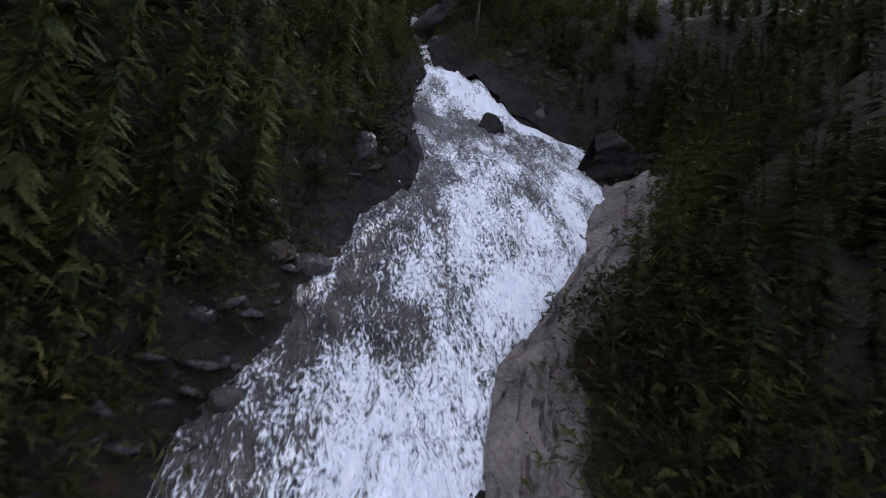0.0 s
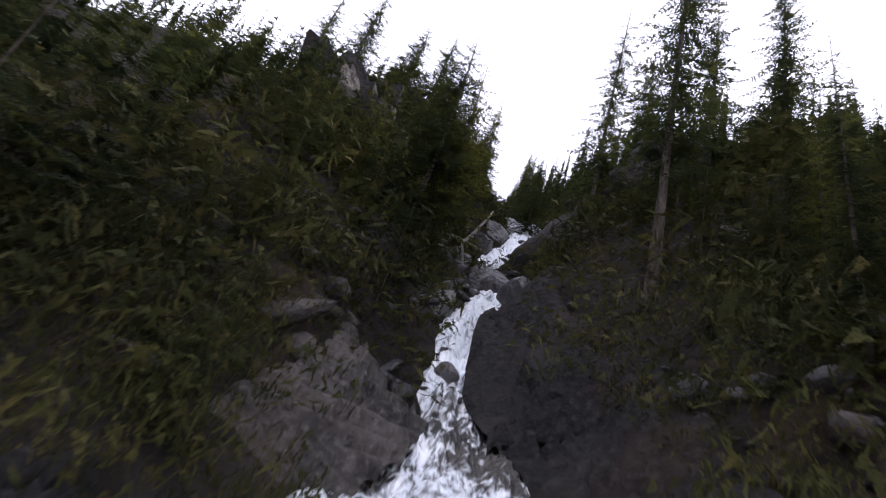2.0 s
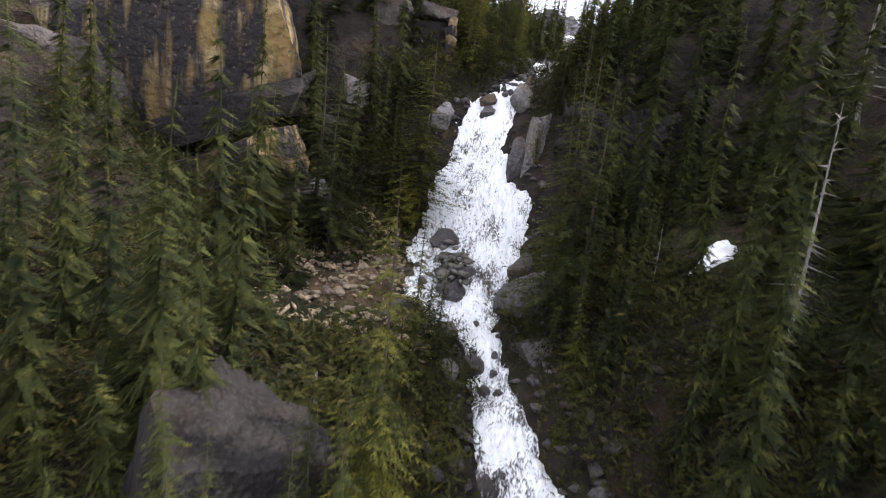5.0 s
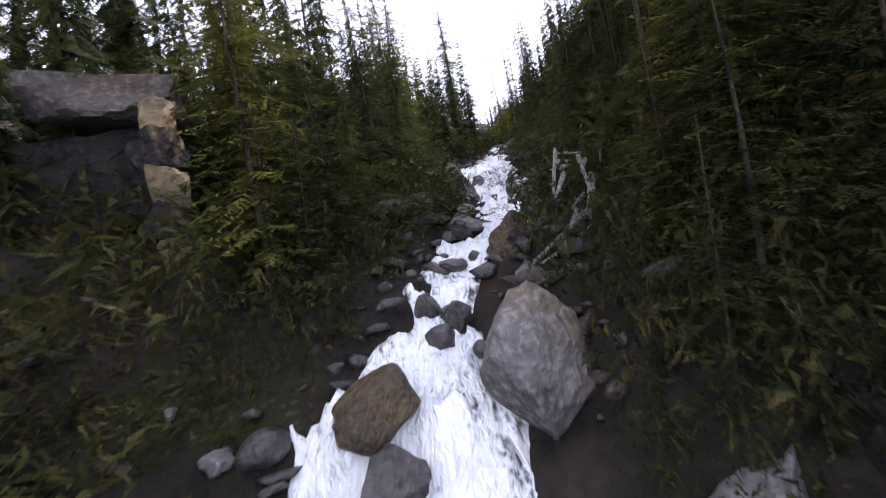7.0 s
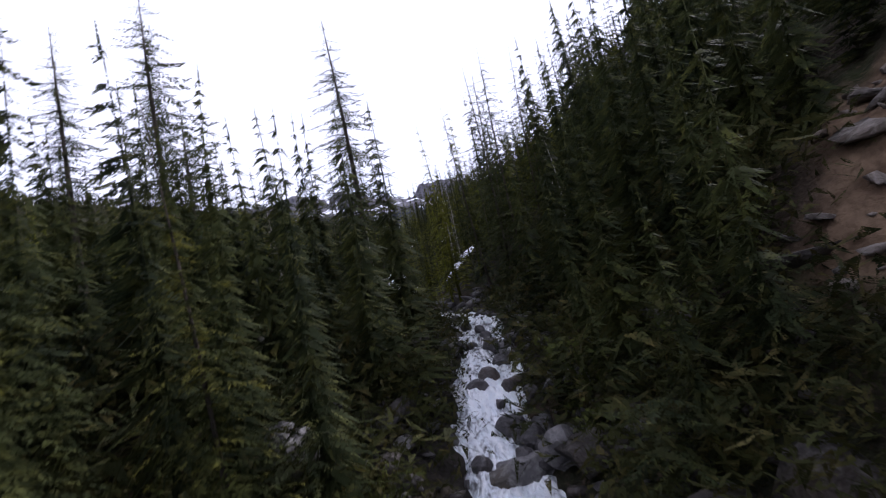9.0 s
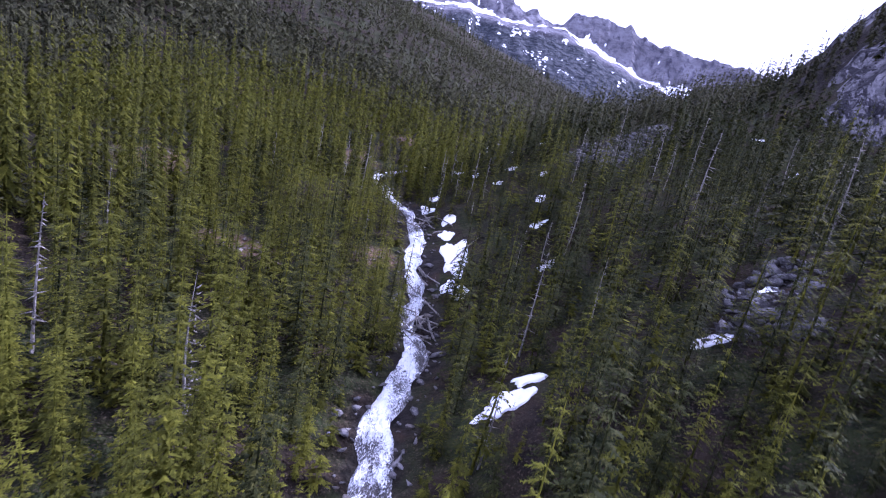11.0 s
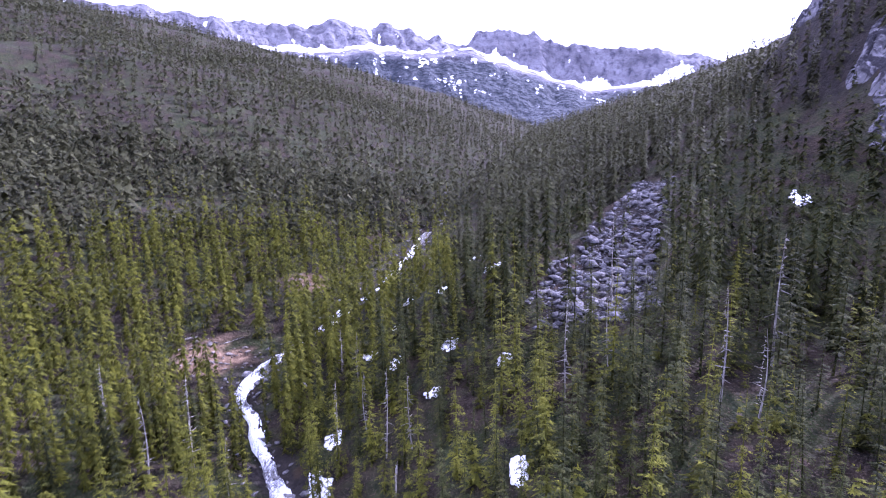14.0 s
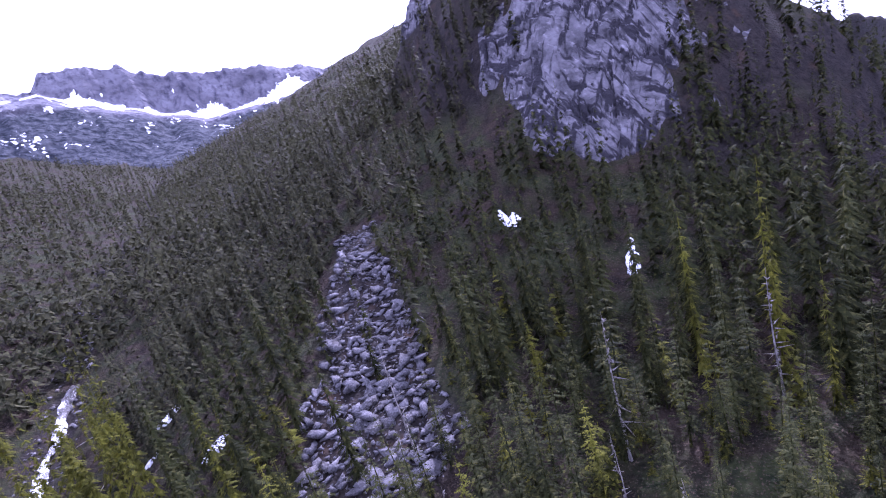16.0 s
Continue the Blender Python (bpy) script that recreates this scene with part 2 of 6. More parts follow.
def mountain_material():
    m, n, l, b = material("hazy_mountain_rock_and_snow", 0.9)
    p = coords(n, l)
    # rock and woods tinted bluish: distance haze put into the colour
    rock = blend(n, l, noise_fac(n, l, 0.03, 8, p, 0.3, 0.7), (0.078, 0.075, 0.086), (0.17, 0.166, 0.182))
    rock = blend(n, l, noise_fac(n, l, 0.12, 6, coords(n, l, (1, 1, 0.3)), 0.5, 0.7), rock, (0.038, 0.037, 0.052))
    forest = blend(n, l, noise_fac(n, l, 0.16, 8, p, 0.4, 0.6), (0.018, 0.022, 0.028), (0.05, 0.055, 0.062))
    lie, wood = n.new("ShaderNodeAttribute"), n.new("ShaderNodeAttribute")
    lie.attribute_name, wood.attribute_name = "snow", "wooded"
    low = blend(n, l, wood.outputs["Fac"], rock, forest)
    rag = n.new("ShaderNodeMath")
    rag.operation = "MULTIPLY_ADD"
    l.new(noise_fac(n, l, 0.22, 6, p, 0.35, 0.65), rag.inputs[0])
    rag.inputs[1].default_value = 0.5
    l.new(lie.outputs["Fac"], rag.inputs[2])
    edge = n.new("ShaderNodeMapRange")
    edge.inputs[1].default_value, edge.inputs[2].default_value = 0.72, 0.82
    l.new(rag.outputs[0], edge.inputs[0])
    l.new(blend(n, l, edge.outputs[0], low, (0.85, 0.87, 0.92)), b.inputs["Base Color"])
    bump(n, l, b, noise_fac(n, l, 0.08, 8, p), 0.8, 6)
    return m


MOUNTAIN = mountain_material()


# ---- building helpers ----
def raw_mesh(name, verts, faces_by_size, mat, smooth=False):
    """A mesh from arrays: vertices (n, 3) and a list of face arrays (k, 3) or (k, 4)."""
    me = bpy.data.meshes.new(name)
    verts = np.asarray(verts, np.float32)
    me.vertices.add(len(verts))
    me.vertices.foreach_set("co", verts.ravel())
    loops = np.concatenate([np.asarray(f, np.int32).ravel() for f in faces_by_size])
    sizes = np.concatenate([np.full(len(f), np.asarray(f).shape[1], np.int32) for f in faces_by_size])
    me.loops.add(len(loops))
    me.loops.foreach_set("vertex_index", loops)
    me.polygons.add(len(sizes))
    me.polygons.foreach_set("loop_start", np.concatenate([[0], np.cumsum(sizes)[:-1]]).astype(np.int32))
    if smooth:
        me.polygons.foreach_set("use_smooth", np.ones(len(sizes), bool))
    me.update(calc_edges=True)
    me.materials.append(mat)
    return me


def value_noise(x, y, seed=0):
    xi, yi = np.floor(x).astype(np.int64), np.floor(y).astype(np.int64)
    fx, fy = x - xi, y - yi
    fx, fy = fx * fx * (3 - 2 * fx), fy * fy * (3 - 2 * fy)

    def h(a, b):
        v = (a * 374761393 + b * 668265263 + seed * 1442695041) & 0x7FFFFFFF
        v = ((v ^ (v >> 13)) * 1274126177) & 0x7FFFFFFF
        return ((v ^ (v >> 16)) & 0xFFFF) / 32767.5 - 1

    return (h(xi, yi) * (1 - fx) + h(xi + 1, yi) * fx) * (1 - fy) + (h(xi, yi + 1) * (1 - fx) + h(xi + 1, yi + 1) * fx) * fy


def fbm(x, y, octaves=4, seed=0):
    out, amp = 0, 1.0
    for k in range(octaves):
        out = out + amp * value_noise(x * 2**k + 17 * k, y * 2**k - 9 * k, seed + k)
        amp *= 0.5
    return out


# ---- the creek and the slopes beside it ----
BED_Y = [-60, -30, 0, 10, 14, 20, 25, 29, 31.5, 33.5, 35.5, 38, 42, 44, 48, 50.5, 54, 57, 61, 64.5, 68, 73, 77.2, 84, 90, 93.5,
         98, 101, 103, 104.5, 106, 107.5, 111, 116, 120, 124.5, 127, 131, 138.5, 146, 160, 180, 204, 213, 226, 236, 240, 256, 286, 301, 321, 400, 600, 900]
BED_Z = [-45, -30, -15, -7, -3.5, 3, 8, 10.8, 12.8, 15.5, 17.6, 18.3, 20.5, 23, 25.5, 27, 28.6, 29.8, 33, 37, 39.3, 43.4, 46.8, 49, 50.5, 52.2,
         54.3, 56, 59.3, 60, 63.5, 65.5, 68, 69.5, 70.8, 71.8, 73, 74, 76, 77.5, 78.3, 79, 80.5, 83, 86, 86.3, 87.3, 89, 94.5, 98, 103, 114, 136, 160]
EDGE_Y = [-60, 0, 10, 13.5, 15.5, 17, 19, 20.5, 22, 24, 27, 29.5, 31.2, 32.4, 34.2, 36, 40, 42.3, 43.6, 46.5, 48, 50, 53, 56, 58, 60.5, 62.2, 65, 70, 75, 80, 88,
          90.7, 92, 95, 99, 102, 103.2, 104.5, 105.5, 107, 108.2, 110, 111.8, 113.3, 114, 115, 117, 119, 122, 126, 128.8, 131, 134, 137.5, 141, 145, 150, 165]
EDGE_L = [-12, -6, -3, -1.4, 0, 0.6, 1.8, 3, 4.8, 6, 6, 6.2, 6.6, 7, 8, 8, 9.8, 10.1, 10.2, 9.8, 10.2, 10.7, 11.2, 11, 9.6, 9.7, 10.4, 12, 12.2, 11.5, 11.2, 9.6,
          8.7, 5.6, 3.7, 3.5, 3.4, 3.9, 4, 4.6, 4.8, 5.3, 7.3, 8, 8.3, 8.4, 9.7, 9.8, 10.1, 9.9, 9.5, 10.4, 11.8, 12.4, 13.2, 14, 15, 15.5, 14]
EDGE_R = [-4, 4, 6, 7.1, 8.2, 10.5, 13, 14.6, 15.4, 17.5, 20, 21.5, 21.5, 15.2, 14, 13, 12.8, 11.5, 11.4, 11.7, 11.7, 12.6, 13.6, 14.8, 14.5, 12, 12, 14.2, 15.2, 15.7, 15, 11.8,
          11.4, 10.6, 11.2, 11.8, 12, 11.2, 9.8, 9, 9.5, 9.6, 9, 9.4, 10, 11.1, 11.5, 11.9, 12.2, 12.9, 13, 13.2, 13.7, 14.3, 15.2, 16, 17, 17.5, 16.5]
EDGE_Y2 = [179, 190, 200, 210, 216, 224, 230, 236, 240.5, 245.5, 250, 255, 262, 275, 286, 294, 305, 310, 322, 329, 360, 420, 600, 900]
EDGE_L2 = [13, 15.4, 13.8, 13, 12, 10.9, 8, 4.8, 3, 1, 1.2, 3, 8, 15, 20.4, 24, 27.5, 30, 33, 35, 46, 70, 130, 230]
EDGE_R2 = [16, 17.7, 16.6, 15.4, 14.6, 13.4, 10.3, 6.8, 5, 3.2, 4, 5.2, 10.5, 18, 23.6, 26.5, 30, 32, 35.5, 37.5, 48.5, 73, 134, 236]


def bed(y):
    return np.interp(y, BED_Y, BED_Z)


WIDE_Y = np.arange(-60, 901, 2.0)
WIDE_Z = np.convolve(np.pad(np.interp(WIDE_Y, BED_Y, BED_Z), 15, mode="reflect", reflect_type="odd"), np.ones(31) / 31, "valid")


def edges(y):
    return np.interp(y, EDGE_Y + EDGE_Y2, EDGE_L + EDGE_L2), np.interp(y, EDGE_Y + EDGE_Y2, EDGE_R + EDGE_R2)


AWAY = [0, 1, 3, 8, 15, 30, 60, 120, 250, 500, 900]
LEFT = {
    -60: [0, 0.5, 1.5, 6, 14, 28, 45, 60, 80, 100, 120], 25: [0, 0.4, 1.2, 5, 13, 26, 42, 60, 80, 100, 120],
    36: [0, 0.5, 1.5, 3.4, 4.2, 5.5, 8, 14, 28, 50, 80], 42: [0, 0.5, 1.8, 4.6, 4.8, 5, 6, 8, 22, 45, 80], 51: [0, 0.5, 2, 6.4, 6.8, 5.5, 5, 6, 20, 45, 80],
    58: [0, 0.8, 3, 11.2, 8.6, 5.5, 3, 3, 18, 40, 76], 66: [0, 0.6, 2.5, 8, 8, 6, 1, 1, 16, 40, 75],
    80: [0, 0.6, 2, 4, 5, 6, 1, 0, 14, 42, 78], 92: [0, 0.3, 0.9, 2, 3.6, 14, 17, 15, 24, 50, 90], 95.5: [0, 0.3, 0.9, 2.2, 4.2, 15, 18, 18, 28, 54, 96],
    99: [0, 0.3, 0.9, 1.6, 3.2, 16, 20, 24, 34, 60, 105], 103: [0, 0.3, 0.6, 0.8, 2.5, 15, 19.5, 24, 33, 60, 106], 107: [0, 0.1, 0.5, 2.4, 8, 15, 18, 22, 32, 60, 108], 112: [0, 0.2, 0.6, 2.4, 8, 13, 16, 20, 28, 55, 110],
    121: [0, 0.6, 1.5, 3.5, 6, 8, 10, 13, 24, 60, 130], 136: [0, 0.5, 1.2, 2.5, 4, 5, 7, 11, 28, 80, 170],
    170: [0, 0.4, 1, 2, 3, 5, 9, 20, 55, 150, 290], 300: [0, 0.4, 1, 2, 3, 6, 12, 26, 62, 160, 300],
    420: [0, 0.4, 1, 2, 4, 8, 16, 34, 72, 140, 230], 900: [0, 0.4, 1, 2, 4, 9, 19, 38, 72, 125, 190]}
RIGHT = {
    -60: [0, 0.5, 2, 7, 13, 24, 40, 60, 90, 140, 190], 20: [0, 0.5, 1.8, 6, 13, 25, 42, 60, 90, 140, 190],
    31: [0, 0.5, 2, 6, 11, 21, 36, 58, 95, 150, 200], 36: [0, 1.5, 4, 7.5, 10, 16, 28, 50, 90, 140, 190],
    55: [0, 1.6, 4.5, 8.5, 11, 16, 28, 50, 90, 140, 190], 75: [0, 1, 3.5, 9, 13, 20, 32, 54, 95, 150, 200],
    95: [0, 0.8, 2.5, 5, 9, 18, 34, 60, 115, 190, 250], 104: [0, 1.0, 2.8, 6, 11, 20, 36, 64, 120, 200, 260], 109: [0, 0.25, 0.8, 4, 9.5, 20, 37, 66, 124, 210, 280], 117: [0, 0.4, 1.1, 4.5, 10, 21, 39, 70, 130, 220, 300],
    125: [0, 0.8, 2, 6, 11, 22, 40, 62, 80, 110, 150], 160: [0, 0.5, 1.5, 5, 10, 21, 34, 36, 5, -50, -120],
    190: [0, 0.4, 1.3, 4.5, 9.5, 17, 20, 8, -20, -60, -120], 215: [0, 0.4, 1.2, 4, 9, 16, 17, 5, -20, -60, -120], 245: [0, 0.3, 0.9, 2.5, 4.8, 13.5, 22, 36, -10, -60, -120],
    285: [0, 0.4, 1.2, 3, 5.5, 12.5, 24, 50, 60, 20, 0], 320: [0, 0.4, 1, 2.2, 4.2, 9.5, 21, 47, 100, -20, -120],
    420: [0, 0.4, 1, 2, 3.5, 7.5, 17, 38, 90, -10, -120], 900: [0, 0.4, 1, 2, 4, 8, 16, 34, 70, 0, -100]}


def bank(table, y, d):
    stations = sorted(table)
    rows = np.array([table[s] for s in stations], float)
    y = np.clip(y, stations[0], stations[-1])
    k = np.clip(np.searchsorted(stations, y) - 1, 0, len(stations) - 2)
    s = np.array(stations, float)
    f = (y - s[k]) / (s[k + 1] - s[k])
    j = np.clip(np.searchsorted(AWAY, d) - 1, 0, len(AWAY) - 2)
    a = np.array(AWAY, float)
    g = np.clip((d - a[j]) / (a[j + 1] - a[j]), 0, 1.6)
    lo = rows[k, j] * (1 - g) + rows[k, j + 1] * g
    hi = rows[k + 1, j] * (1 - g) + rows[k + 1, j + 1] * g
    return lo * (1 - f) + hi * f


def shoulder(x, y):
    """The steep wooded mountain shoulder over the valley: a short ridge that falls away to a cliff at its far end."""
    t = np.clip((y - 262) / 34, 0, 1)
    away = np.hypot(np.where(x < 122, 122 - x, 0.9 * (x - 122)), y - (262 + 34 * t))
    fall = np.where(y > 296, 2.4, 1.15)
    return 163 - 7 * t - fall * away + np.clip(away / 20, 0, 1) * (2.6 * fbm(x / 16, y / 16, 3, 13) + 0.8 * fbm(x / 5, y / 5, 3, 14))


SLABS = [(97.0, 245.5, 15.0, 14.0, 1.0), (116.0, 297.0, 9.0, 10.0, 0.0)]


def slab_fac(x, y):
    """One in the middle of a bare rock slab, falling to nought at its uneven rim."""
    out = np.zeros(np.shape(x))
    for cx, cy, a, b, _ in SLABS:
        out = np.maximum(out, 1 + 0.22 * fbm(x / 7, y / 7, 3, 57) - np.hypot((x - cx) / a, (y - cy) / b))
    return out


# bare rock along the water: side, from y, to y, width
BANK_SLABS = [(1, 2.0, 25.5, 3.8), (-1, 19.0, 36.5, 1.0), (1, 32.3, 46.0, 1.4), (-1, 38.0, 42.0, 1.7)]


def bank_slab_fac(x, y, grow=0.0):
    """Above nought on the bare rock beside the water."""
    xl, xr = edges(y)
    out = np.full(np.shape(x), -1.0)
    for side, y0, y1, w in BANK_SLABS:
        d = np.where(side > 0, x - xr, xl - x)
        rim = np.minimum((w * (1 + 0.3 * fbm(x / 3, y / 3, 3, 31)) + grow - d) / w, np.minimum(y - y0, y1 - y) / 2.0 + 0.4 * fbm(x / 2, y / 2, 2, 32))
        out = np.maximum(out, np.where(d > -0.6, rim, -1.0))
    return out


def ground_height(x, y):
    x, y = np.asarray(x, float), np.asarray(y, float)
    xl, xr = edges(y)
    dl, dr = np.maximum(xl - x, 0), np.maximum(x - xr, 0)
    d = np.maximum(dl, dr)
    far = np.clip((d - 14) / 26, 0, 1)
    z = bed(y) * (1 - far) + np.interp(y, WIDE_Y, WIDE_Z) * far + np.where(dl > 0, bank(LEFT, y, dl), bank(RIGHT, y, dr))
    inside = np.clip(np.minimum(x - xl, xr - x) / 0.8, 0, 1)
    rough = np.clip(d / 6, 0.12, 1)
    z = z - 0.5 * inside + rough * (0.7 * fbm(x / 5, y / 5, 4, 3)) + np.clip((d - 20) / 60, 0, 1) * 5 * fbm(x / 45, y / 45, 3, 11)
    z = np.where(x > 55, np.maximum(z, shoulder(x, y)), z)
    ledges = np.clip(d / 3, 0, 1) * np.clip((45 - d) / 20, 0, 1) * np.clip((130 - y) / 15, 0, 1)
    return z + ledges * 0.9 * np.abs(fbm(x / 2.6, y / 2.6, 3, 29))


BARE = [(2.4, 92, 2.0), (3.0, 95, 1.5), (2.0, 88.5, 1.8), (5.2, 89.5, 1.6), (-4.8, 199, 4.5), (9.3, 209, 2.6), (-4, 252, 4.5), (5.6, 274, 3.5), (17.6, 125.5, 1.2), (18.8, 126.8, 1.5), (20.4, 128.2, 1.9), (20.4, 131.0, 1.7), (22.0, 130.6, 2.4), (23.8, 132.0, 2.4), (-22, 214, 4)]


def bare_fac(x, y):
    out = np.zeros(np.shape(x))
    for bx, by, r in BARE:
        out = np.maximum(out, np.clip((r * (1 + 0.35 * fbm(x / 2.5, y / 2.5, 3, 51)) - np.hypot(x - bx, y - by)) / 0.8, 0, 1))
    return out


TALUS = [((41, 236), (62, 264), 6.7), ((38.0, 179.0), (43.0, 186.0), 4.2)]


def talus_fac(x, y):
    out = np.zeros(np.shape(x))
    for (ax, ay), (bx, by), w in TALUS:
        t = np.clip(((x - ax) * (bx - ax) + (y - ay) * (by - ay)) / ((bx - ax) ** 2 + (by - ay) ** 2), 0, 1)
        d = np.hypot(x - ax - t * (bx - ax), y - ay - t * (by - ay))
        out = np.maximum(out, np.clip((w * (1 - 0.45 * t) * (1 + 0.3 * fbm(x / 4, y / 4, 3, 58)) - d) / 1.5, 0, 1))
    return out


def build_ground():
    ys = np.concatenate([np.arange(-60, 0, 2.0), np.arange(0, 150, 0.5), np.arange(150, 340, 1.5), np.arange(340, 600, 5), np.arange(600, 901, 20)])
    side = np.concatenate([[0], np.cumsum(0.4 * 1.045 ** np.arange(104))])
    side = side[side < 880]
    cross = np.concatenate([-side[::-1], [0.0], side])
    xl, xr = edges(ys)
    half = len(side)
    X = np.zeros((len(ys), 2 * half + 5))
    X[:, :half] = xl[:, None] - side[::-1][None]
    for i, f in enumerate((0.17, 0.33, 0.5, 0.67, 0.83)):
        X[:, half + i] = xl + (xr - xl) * f
    X[:, half + 5:] = xr[:, None] + side[None]
    Y = np.repeat(ys[:, None], X.shape[1], 1)
    Z = ground_height(X, Y)
    rows, cols = X.shape
    i = np.arange(rows * cols).reshape(rows, cols)
    quads = np.stack([i[:-1, :-1], i[:-1, 1:], i[1:, 1:], i[1:, :-1]], -1).reshape(-1, 4)
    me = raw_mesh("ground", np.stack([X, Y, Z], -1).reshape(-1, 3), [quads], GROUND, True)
    d = np.maximum(np.maximum(xl[:, None] - X, X - xr[:, None]), 0)
    reach = np.where(Y < 130, 2.2, 1.5)
    stony = np.clip((reach + 2 * fbm(X / 4, Y / 4, 3, 41) - d) / 1.5, 0, 1)
    at = me.attributes.new("stony", "FLOAT", "POINT")
    # talus ground coloured dark too, as the shade between its stones
    at.data.foreach_set("value", np.maximum(stony, talus_fac(X, Y)).ravel().astype(np.float32))
    at2 = me.attributes.new("bare", "FLOAT", "POINT")
    at2.data.foreach_set("value", bare_fac(X, Y).ravel().astype(np.float32))
    return tagged(new("ground", me), "steep wooded mountainside with dark soil, moss and rock", "ground", kind="structure")


ground = build_ground()


def build_water():
    ys = np.concatenate([np.arange(-60, 0, 1.0), np.arange(0, 150, 0.15), np.arange(150, 304, 0.7)])
    n = 61
    f = np.linspace(0, 1, n)
    xl, xr = edges(ys)
    nl, nr = 0.45 * fbm(ys / 1.3, ys * 0 + 2, 3, 121) * (ys < 150), 0.45 * fbm(ys / 1.3, ys * 0 + 9, 3, 122) * (ys < 150)
    X = (xl - 0.25 - nl)[:, None] + (xr - xl + 0.5 + nl + nr)[:, None] * f[None]
    Y = np.repeat(ys[:, None], n, 1)
    wind = np.clip((ys - 165) / 10, 0, 1)
    slim = np.interp(ys, [165, 185, 250, 270, 312], [1.0, 0.8, 0.75, 0.6, 0.5])[:, None]
    mid_x = (xl + xr)[:, None] / 2 + (wind * 0.9 * fbm(ys / 7, ys * 0, 3, 61))[:, None]
    X = mid_x + (X - (xl + xr)[:, None] / 2) * (slim + 0.25 * (wind * fbm(ys / 4, ys * 0 + 5, 2, 62))[:, None])
    slope = np.gradient(bed(ys), ys)[:, None]
    calm = 1 / (1 + slope)
    U, S = X, np.repeat((np.concatenate([[0], np.cumsum(np.hypot(np.diff(ys), np.diff(bed(ys))))]))[:, None], n, 1)
    strands = 0.22 * fbm(U * 1.6, S * 0.35, 4, 5) + 0.09 * fbm(U * 4, S * 1.1, 3, 8) + 0.03 * fbm(U * 9, S * 2.5, 2, 9)
    step = S / 1.7 + 0.5 * fbm(U / 1.8, S / 4, 3, 23)
    drop = 0.34 * ((step % 1.0) ** 2 - 0.33) * np.clip(slope * 1.6, 0, 1) * np.clip((Y - 30) / 15, 0.25, 1)
    clump = 0.07 * np.abs(fbm(U * 1.7, S * 1.2, 3, 6))
    Z = bed(Y) + 0.08 + drop + clump + strands * (0.7 + 0.6 * (1 - calm)) - 0.35 * (2 * np.abs(f - 0.5)[None]) ** 4
    i = np.arange(X.size).reshape(X.shape)
    quads = np.stack([i[:-1, :-1], i[:-1, 1:], i[1:, 1:], i[1:, :-1]], -1).reshape(-1, 4)
    me = raw_mesh("creek_water", np.stack([X, Y, Z], -1).reshape(-1, 3), [quads], WATER, True)
    uv = me.uv_layers.new(name="flow")
    loops = np.empty(len(me.loops), np.int32)
    me.loops.foreach_get("vertex_index", loops)
    uv.data.foreach_set("uv", np.stack([U.ravel(), S.ravel()], -1)[loops].astype(np.float32).ravel())
    foam = 0.12 + np.where(Y < 31, 0.26, 0.42) * fbm(U / 1.3, S / 2.6, 4, 19) + 0.03 * ((Y > 86) & (Y < 108)) + 0.1 * ((Y > 112) & (Y < 132)) + 0.14 * np.clip(slope, 0, 1.4) + 0.02 * (Y > 100) + 0.08 * (Y > 36) - 0.06 * (Y > 165) - 0.15 * (Y > 255)
    main = np.interp(Y, [10, 14, 15.5, 18.7, 20.8, 23.5, 25.5], [-2, 0.2, 1.8, 4.2, 5.6, 7.3, 8.0])
    rock = np.clip((main - X) / 0.5, 0, 1) * np.clip((25.5 - Y) / 1.0, 0, 1) * np.clip((Y - 11) / 2, 0, 1)
    for ly, lx in (([15, 18.8, 19.7, 20.9, 21.7, 24.7, 26], [-0.5, 1.5, 2.7, 3.9, 4.8, 7.0, 8.2]), ([15, 18.9, 19.5, 20.5, 22.1, 23.7, 25], [0.4, 2.7, 3.3, 4.7, 6.4, 8.3, 9.0])):
        rock *= 1 - np.clip(1.6 - np.abs(X - np.interp(Y, ly, lx)) / 0.32, 0, 1) * np.clip((Y - 14) / 2, 0, 1)
    veil = np.clip((12.4 - X) / 1.5, 0, 1) * np.clip((Y - 25) / 1, 0, 1) * np.clip((33 - Y) / 2, 0, 1)
    pool = np.clip((Y - 54) / 2, 0, 1) * np.clip((60 - Y) / 2, 0, 1) * np.clip((X - 12.6) / 1, 0, 1)
    lip = np.clip((Y - 28.5) / 1.5, 0, 1) * np.clip((34.6 - Y) / 0.8, 0, 1) * np.clip((14.5 - X) / 2, 0, 1)
    curtain = np.clip((Y - 30) / 1, 0, 1) * np.clip((35.5 - Y) / 0.5, 0, 1) * np.clip((12.8 - X) / 1.5, 0, 1)
    sheet = np.clip((Y - 35) / 0.5, 0, 1) * np.clip((42 - Y) / 1.5, 0, 1)
    right = np.clip((X - xr[:, None] + 4.6) / 1.6, 0, 1)
    foam = foam + (0.24 * right - 0.16) * np.clip((32 - Y) / 2, 0, 1)
    foam = foam + 0.16 * np.clip(X - main, 0, 1) * np.clip((27 - Y) / 3, 0, 1) - 0.06 * lip - 0.15 * rock - 0.05 * veil - 0.15 * pool - 0.1 * curtain - 0.3 * sheet - 0.17 * (Y < 31)
    at = me.attributes.new("foam", "FLOAT", "POINT")
    at.data.foreach_set("value", foam.ravel().astype(np.float32))
    return tagged(new("creek_water", me), "white water rushing down a steep rocky creek in cascades", "waterfall", kind="structure")


water = build_water()


